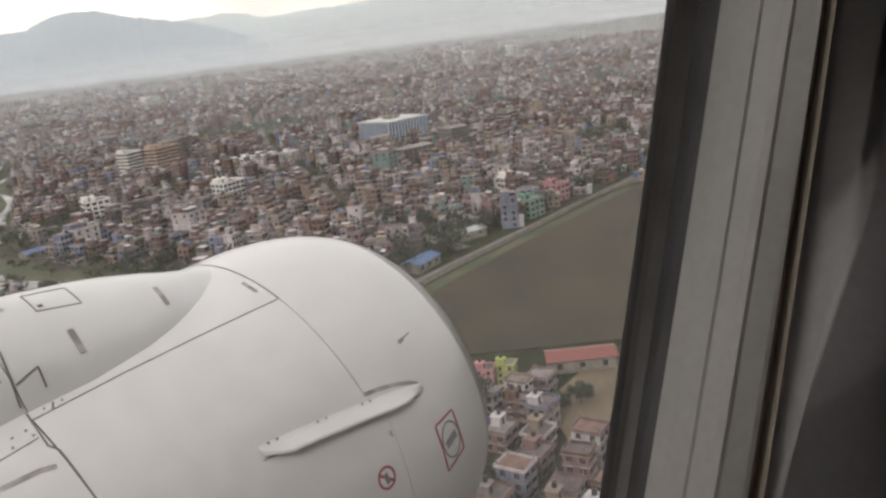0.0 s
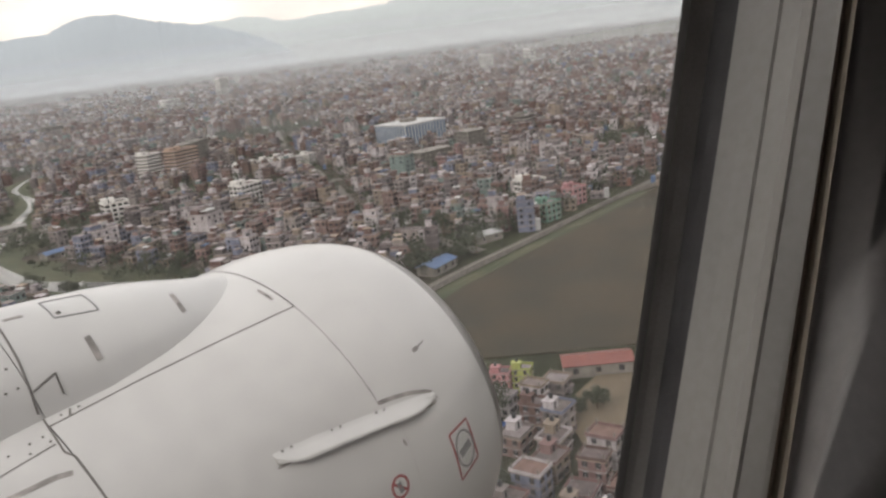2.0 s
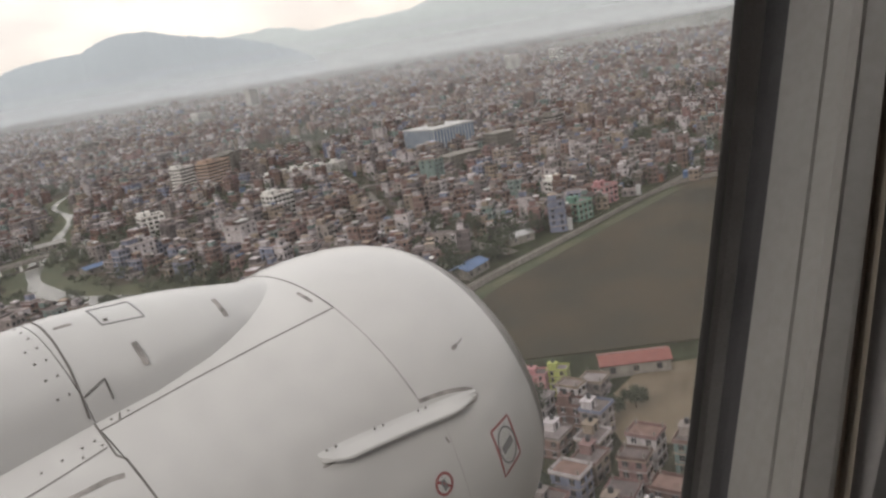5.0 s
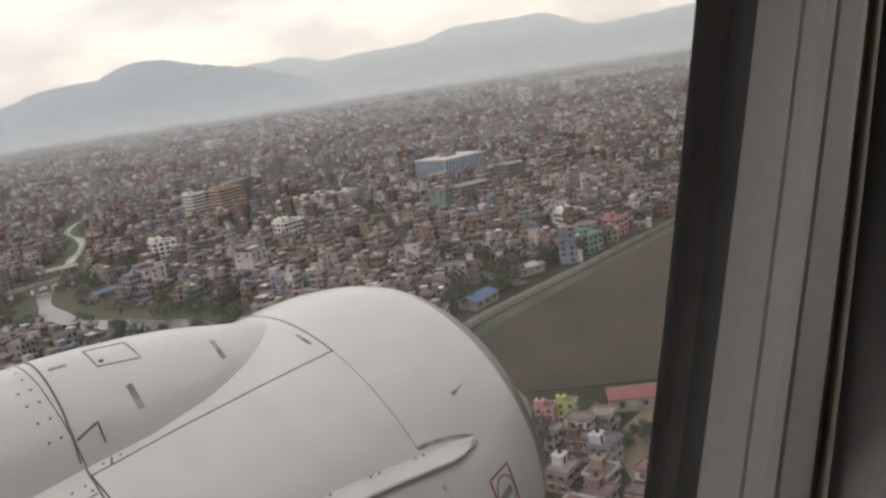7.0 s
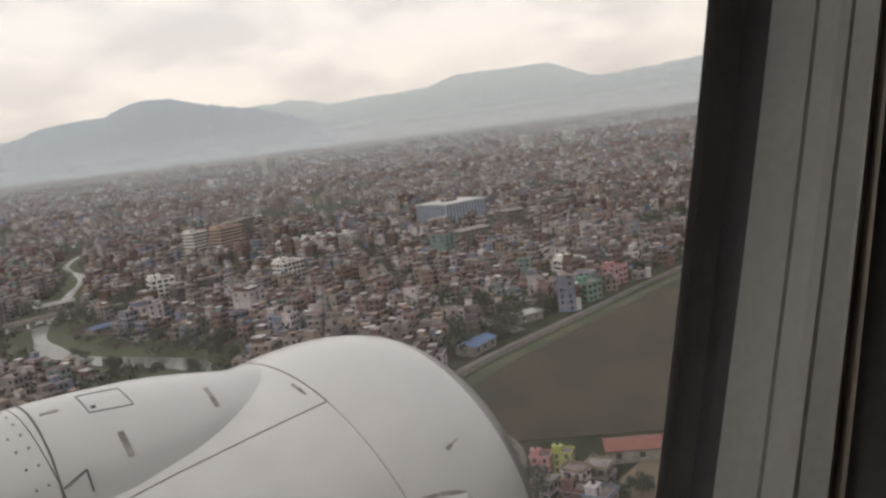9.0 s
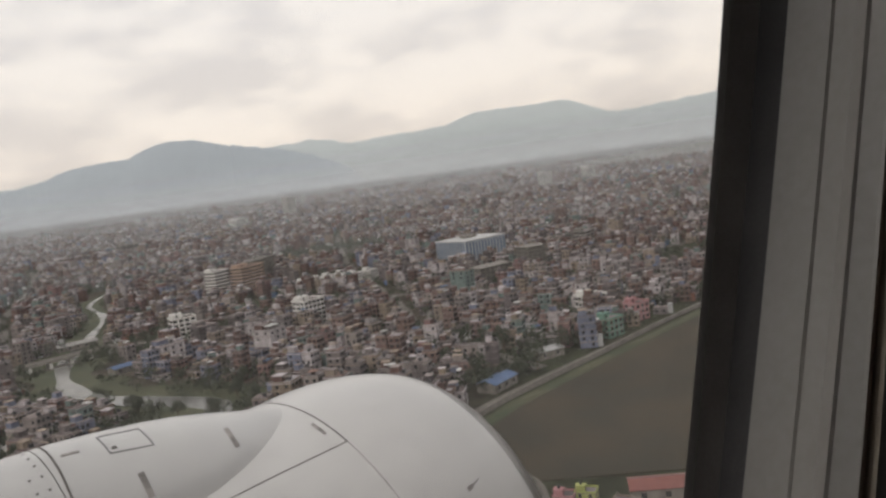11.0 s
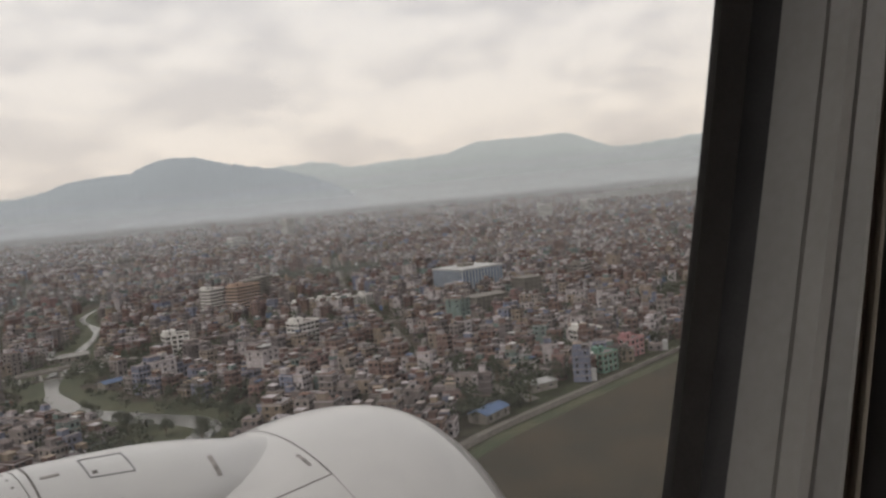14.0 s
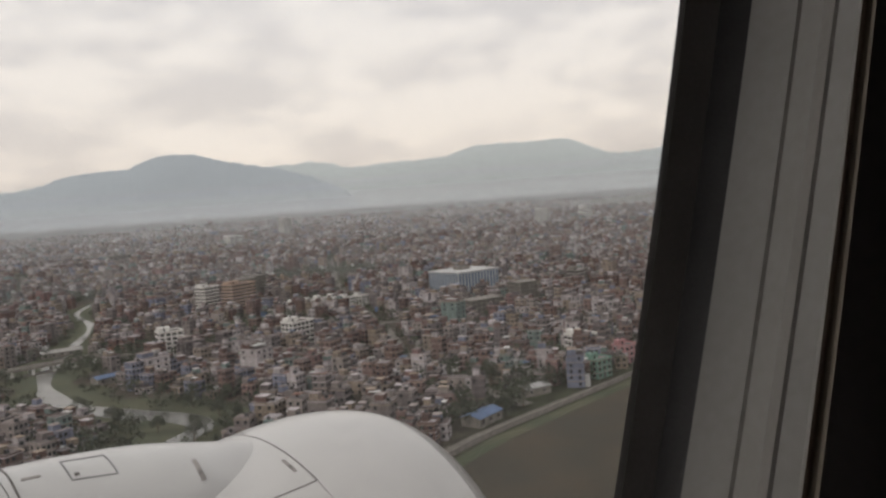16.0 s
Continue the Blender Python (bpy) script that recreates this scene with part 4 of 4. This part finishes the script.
apartment(1010, 840, 24, 16, 12, -15, M_WHITEWALL, "white block far off in town")
apartment(1100, 820, 28, 16, 11, 5, M_WHITEWALL, "white block far off in town")
apartment(640, 1180, 40, 16, 8, 20, M_WHITEWALL, "long white block far off in town")
apartment(420, 1090, 30, 16, 6, 5, M_CONCRETE, "grey-cream block far off in the town")
apartment(430, 330, 16, 11, 5, 12, M_CONCRETE, "grey concrete block among houses")
for x, y, w, d, turn, mat, label in ((121, 81, 18, 8, -50, M_REDROOF, "long low shed with a red sheet roof"), (160, 160, 16, 9, 10, M_TIN, "low shed with a pale sheet roof"),
                                     (192, 168, 14, 8, -14, M_TIN, "low shed with a sheet roof"), (120, 330, 24, 8, 8, M_TIN, "long market shed with a sheet roof"),
                                     (210, 560, 40, 12, 12, M_TIN, "long pale hall with a sheet roof"), (128, 420, 26, 10, -8, M_TIN, "low hall with a sheet roof")):
    x, y = x * K, y * K
    RESERVED.append((x, y, w * 0.6))
    at(shed(w, d, 3.6, label, mat, M_CONCRETE), x, y, turn)

# river bridge: deck, parapets and piers
bridge = thing("bridge", "grey concrete road bridge on square piers", "bridge")
p = Pile()
p.box(-30, -4.6, 4.0, 30, 4.6, 5.0)
p.make("deck", M_CONCRETE, bridge)
for s in (-1, 1):
    p = Pile()
    p.box(-30, s * 4.45 - 0.15, 5.0, 30, s * 4.45 + 0.15, 5.9)
    p.make("parapet", M_CONCRETE, bridge)
for k in range(5):
    p = Pile()
    p.box(-24 + 12 * k - 0.9, -4.0, -0.5, -24 + 12 * k + 0.9, 4.0, 4.0)
    p.make("pier", M_WHITEWALL, bridge)
for s in (-1, 1):
    p = Pile()
    p.v = [(s * 30, -5, -0.5), (s * 30, 5, -0.5), (s * 30, 5, 4.95), (s * 30, -5, 4.95), (s * 60, -5, -0.5), (s * 60, 5, -0.5), (s * 60, 5, 0.1), (s * 60, -5, 0.1)]
    p.f = [(0, 1, 2, 3), (4, 7, 6, 5), (3, 2, 6, 7), (0, 3, 7, 4), (1, 5, 6, 2)]
    p.make("ramp", M_CONCRETE, bridge)
at(bridge, 112 * K, 381 * K, -2)
RESERVED.append((102, 530, 22))
RESERVED.append((210, 526, 22))

# low wall along the field's far side
fence = thing("boundary_wall", "low pale wall along the field's edge", "wall")
edge_line = smooth_line([(x * K, y * K) for x, y in ((116, 134), (121, 141.5), (150, 148), (188, 151), (270, 156), (294, 141))], 9)
for a, b in zip(edge_line, edge_line[1:]):
    v = b - a
    if v.length < 0.5:
        continue
    p = Pile()
    p.box(0, -0.12, -0.3, v.length - 0.05, 0.12, 1.9)
    p.box(-0.2, -0.2, -0.3, 0.2, 0.2, 2.15)
    ob = p.make("wall_panel", M_CONCRETE, fence)
    ob.matrix_basis = Matrix.Translation((a.x, a.y, GZ + 0.3)) @ Matrix.Rotation(math.atan2(v.y, v.x), 4, "Z")

# sheet fence round the dirt lot
sheet_fence = thing("sheet_fence", "bright blue metal sheet fence", "fence")
for k in range(8):
    p = Pile()
    p.box(0.0, -0.05, 0, 1.9, 0.05, 2.2)
    p.box(-0.06, -0.08, -0.3, 0.06, 0.08, 2.3)
    ob = p.make("fence_sheet", M_BLUESHEET, sheet_fence)
    ob.matrix_basis = pose(128 + 1.6 * k, 113 - 1.15 * k, GZ + 0.3, 0, 0, -36)

# the nearest houses, each a thing of its own; templates first
SIZES = ((5.8, 7, 3, 0), (6.6, 6.2, 3, 1), (5.0, 7.4, 3, 2), (7, 7, 2, 3), (5.4, 6.4, 4, 4), (7.6, 6.6, 2, 5), (5.0, 6.2, 4, 6), (6.2, 7.8, 3, 7), (5.4, 5.8, 2, 8), (6.4, 7.2, 3, 9), (7.8, 6.2, 3, 10), (5.2, 6.8, 3, 11))
NAMES = {2: "two-storey", 3: "three-storey", 4: "four-storey", 5: "five-storey"}
TOPS = ("stair head and black water tank", "stair head and tank on the roof", "flat roof and stair head", "bare columns on the roof")
templates = [at(house(w, d, n, st, f"{NAMES[n]} flat-roofed house with {TOPS[st % 4]}"), -4000 + 30 * i, -2000) for i, (w, d, n, st) in enumerate(SIZES)]


def plots(r0, r1, cell, a0, a1, skip, seed):
    """Jittered plots in a sector of the town, nearest first."""
    r = random.Random(seed)
    out = []
    n = int(r1 / cell) + 1
    for i in range(-n, n):
        for j in range(-n, n):
            u, v = (i + r.uniform(-0.22, 0.22)) * cell, (j + r.uniform(-0.22, 0.22)) * cell
            k = r.random()
            # blocks of streets turn slowly over the town
            c, s = math.cos(0.35), math.sin(0.35)
            x, y = u * c - v * s, u * s + v * c
            q = math.hypot(x, y)
            if not (r0 <= q < r1) or k < skip or not (a0 <= math.degrees(math.atan2(x, y)) <= a1):
                continue
            if near_line(x, y, FIELD[5:], 20):
                continue
            if noise.noise((x * 0.011, y * 0.011, 4.0)) > 0.34 or not free(x, y, 3.0):
                continue
            turn = 20 + 22 * noise.noise((x * 0.006, y * 0.006, 1.0)) + r.uniform(-5, 5)
            out.append((q, x, y, turn, r.random(), r.random()))
    return sorted(out)


near = plots(118, 500, 9.4, 4, 74, 0.12, 11)
NEAR_COUNT = 200
for q, x, y, turn, k1, k2 in near[:NEAR_COUNT]:
    i = int(k1 * len(templates))
    if q < 270 and SIZES[i][2] > 3:
        i = (0, 2, 3, 5, 8, 11)[i % 6]
    copy_thing(templates[i], pose(x, y, GZ, 0, 0, turn) @ Matrix.Scale(0.82 if q < 205 else 1.0, 4))
for tmpl, (q, x, y, turn, k1, k2) in zip(templates, near[NEAR_COUNT:NEAR_COUNT + len(templates)]):
    at(tmpl, x, y, turn)

# the rest of the town, joined
FACES_NO_BASE, FACE_FRONT, FACE_SIDE = BOX_FACES[1:], BOX_FACES[2:3], BOX_FACES[5:]


def town(name, sites, detail, seed, label):
    r = random.Random(seed)
    body, roof, trim, pane, tin, tank = Pile(), Pile(), Pile(), Pile(), Pile(), Pile()
    for q, x, y, turn, k1, k2 in sites:
        w, d = (r.uniform(4.8, 8.0), r.uniform(5.2, 8.4)) if detail else (r.uniform(5.5, 10), r.uniform(6, 10.5))
        n = r.choice((1, 2, 2, 3, 3, 3, 3, 4, 5))
        if k2 > 0.985:
            w, d, n = w * 1.9, d * 1.5, n + 2
        h = n * STOREY
        m = pose(x, y, ground_z(x, y), 0, 0, turn)
        body.box(-w / 2, -d / 2, -0.3, w / 2, d / 2, h + 0.6, m, FACES_NO_BASE)
        roof.box(-w / 2 + 0.18, -d / 2 + 0.18, h, w / 2 - 0.18, d / 2 - 0.18, h + 0.66, m, FACES_NO_BASE)
        if k1 < 0.75:
            sx, sy = (w * 0.2 if k2 < 0.5 else -w * 0.2), d * 0.18
            body.box(sx - w * 0.25, sy - d * 0.24, h + 0.5, sx + w * 0.25, sy + d * 0.24, h + 2.9, m, FACES_NO_BASE)
            trim.box(sx - w * 0.27, sy - d * 0.27, h + 2.9, sx + w * 0.27, sy + d * 0.27, h + 3.1, m, FACES_NO_BASE)
        if r.random() < 0.55:
            a, c, e = r.choice((-1, 1)), r.uniform(1.0, 2.2), r.uniform(2.4, 5.4)
            if r.random() < 0.5:
                tin.box(a * (w / 2 + c) - c * 0.9, -d * 0.35, -0.3, a * (w / 2 + c) + c * 0.9, d * r.uniform(0.1, 0.4), e, m, FACES_NO_BASE)
            else:
                tin.box(-w * 0.35, a * (d / 2 + c) - c * 0.9, -0.3, w * r.uniform(0.1, 0.4), a * (d / 2 + c) + c * 0.9, e, m, FACES_NO_BASE)
        if r.random() < 0.16:
            tin.box(-w * 0.4, -d * 0.4, h + 2.1, w * r.uniform(-0.05, 0.3), d * r.uniform(-0.1, 0.3), h + 2.35, m)
        if detail > 0 and r.random() < 0.6:
            tx, ty = r.uniform(-0.3, 0.3) * w, r.uniform(-0.4, 0.0) * d
            tank.box(tx - 0.6, ty - 0.6, h + 0.6, tx + 0.6, ty + 0.6, h + 2.0, m, FACES_NO_BASE)
        if detail > 0:
            for k in range(1, n + 1):
                if detail > 1 or k == n:
                    trim.box(-w / 2 - 0.25, -d / 2 - 0.25, k * STOREY - 0.2, w / 2 + 0.25, d / 2 + 0.25, k * STOREY + 0.02, m)
            for k in range(n):
                z = k * STOREY + 0.9
                for i in range(2 if detail < 2 else 3):
                    c = -w / 2 + w * (i + 0.5) / (2 if detail < 2 else 3)
                    if r.random() < 0.85:
                        pane.box(c - 0.65, -d / 2 - 0.06, z, c + 0.65, -d / 2 + 0.05, z + 1.4, m, FACES_NO_BASE if detail > 1 else FACE_FRONT)
                for i in range(2):
                    c = -d / 2 + d * (i + 0.5) / 2
                    if r.random() < 0.7:
                        pane.box(-w / 2 - 0.06, c - 0.6, z, -w / 2 + 0.05, c + 0.6, z + 1.4, m, FACES_NO_BASE if detail > 1 else FACE_SIDE)
    ob = thing(name, label, "houses", kind="stuff")
    body.make("walls", M_WALL_FAR, ob)
    roof.make("roofs", M_ROOF_FAR, ob)
    if trim.v:
        trim.make("ledges", M_TRIM_FAR, ob)
    if pane.v:
        pane.make("window_panes", M_PANE, ob)
    tin.make("lean_to_sheds", M_TIN_FAR, ob)
    if tank.v:
        tank.make("roof_tanks", M_TANK, ob)
    for c in ob.children:
        tagged(c, kind="stuff")


town("town_houses", near[NEAR_COUNT + len(templates):], 2, 5, "close-packed brick and plaster town houses")
town("town_houses_beyond", plots(500, 1150, 9.9, 4, 72, 0.07, 12), 1, 6, "close-packed brown, grey and white town houses")
town("distant_town", plots(1150, 2300, 13.5, 4, 72, 0.10, 13), 0, 7, "hazy distant mass of town houses")
town("town_at_the_horizon", plots(2300, 3300, 20.0, 4, 72, 0.10, 14), 0, 8, "hazy houses at the edge of the plain")


# ---- trees ----
def crown_clump(pile, c, rad, r, count, size):
    for _ in range(count):
        v = Vector((r.gauss(0, 1), r.gauss(0, 1), r.gauss(0, 0.8)))
        v = v.normalized() * rad * r.uniform(0.35, 1.0)
        q = Vector(c) + v
        a, b = Vector((r.gauss(0, 1), r.gauss(0, 1), r.gauss(0, 1))).normalized(), Vector((r.gauss(0, 1), r.gauss(0, 1), r.gauss(0, 1))).normalized()
        b = (b - a * a.dot(b)).normalized()
        s = size * r.uniform(0.6, 1.3)
        pile.quad([q - a * s, q - b * s * 0.6, q + a * s, q + b * s * 0.6])


def tree(seed, h, spread, label):
    r = random.Random(seed)
    ob = thing("tree", label, "tree", "trees of the town")
    p = Pile()
    p.cylinder(0, 0, -0.3, h * 0.62, h * 0.032, 8, h * 0.012)
    p.make("trunk", M_BARK, ob)
    crown = Pile()
    for k in range(6):
        a, up = 2 * math.pi * k / 6 + r.uniform(-0.4, 0.4), h * r.uniform(0.45, 0.85)
        out = spread * r.uniform(0.35, 0.8)
        limb = Pile()
        b0, b1 = Vector((0, 0, h * r.uniform(0.3, 0.5))), Vector((math.cos(a) * out, math.sin(a) * out, up))
        side = (b1 - b0).cross(Vector((0, 0, 1))).normalized()
        oth = (b1 - b0).cross(side).normalized()
        limb.grid([[b0 + (side * math.cos(t) + oth * math.sin(t)) * h * 0.012 for t in (0, 1.57, 3.14, 4.71)], [b1 + (side * math.cos(t) + oth * math.sin(t)) * h * 0.004 for t in (0, 1.57, 3.14, 4.71)]], closed=True)
        limb.make("limb", M_BARK, ob)
        crown_clump(crown, b1, spread * r.uniform(0.35, 0.55), r, 240, 0.24)
    crown_clump(crown, (0, 0, h * 0.85), spread * 0.5, r, 280, 0.24)
    crown.make("crown", M_LEAF, ob)
    return ob


TREES = [tree(21, 8, 3.6, "round dark green broadleaf tree"), tree(22, 11, 3.2, "tall dark green tree among houses"), tree(23, 6, 3.0, "low dusty green tree"), tree(24, 13, 4.6, "large dark green spreading tree")]
tr = random.Random(31)
spots = []
while len(spots) < 74:
    a, q = radians(tr.uniform(8, 70)), math.sqrt(tr.uniform(120 ** 2, 400 ** 2))
    x, y = q * math.sin(a), q * math.cos(a)
    if inside(x, y, FIELD) or near_line(x, y, FIELD + FIELD[:1], 13) or near_line(x, y, RIVER_NEAR, 9) or any((x - k) ** 2 + (y - m) ** 2 < (rr * 0.9) ** 2 for k, m, rr in RESERVED):
        continue
    if any((x - hx) ** 2 + (y - hy) ** 2 < 42 for _, hx, hy, *_ in near):
        continue
    spots.append((x, y, tr.random()))
for i, (x, y, k) in enumerate(spots):
    if i < 4:
        at(TREES[i], x, y, 360 * k)
    else:
        copy_thing(TREES[int(k * 4)], pose(x, y, GZ, 0, 0, 360 * k))

wood = Pile()
wr = random.Random(41)
made = 0
while made < 7600:
    a = radians(wr.uniform(5, 71))
    q = 215 + 2985 * wr.random() ** 1.9
    x, y = q * math.sin(a), q * math.cos(a)
    if inside(x, y, FIELD) or near_line(x, y, FIELD + FIELD[:1], 16) or near_line(x, y, RIVER_NEAR, 8):
        continue
    if noise.noise((x * 0.011, y * 0.011, 4.0)) < wr.choice((0.28, -0.1, -0.6)):
        continue
    made += 1
    far = q > 900
    hgt, sp = wr.uniform(5, 12), wr.uniform(2.5, 5.0) * (1.4 if far else 1)
    crown_clump(wood, (x, y, ground_z(x, y) + hgt * 0.6), sp, wr, 22 if far else 46, 1.5 if far else 0.8)
tagged(wood.make("tree_clumps", M_LEAF), "dark green tree clumps among the houses", "trees", kind="stuff")
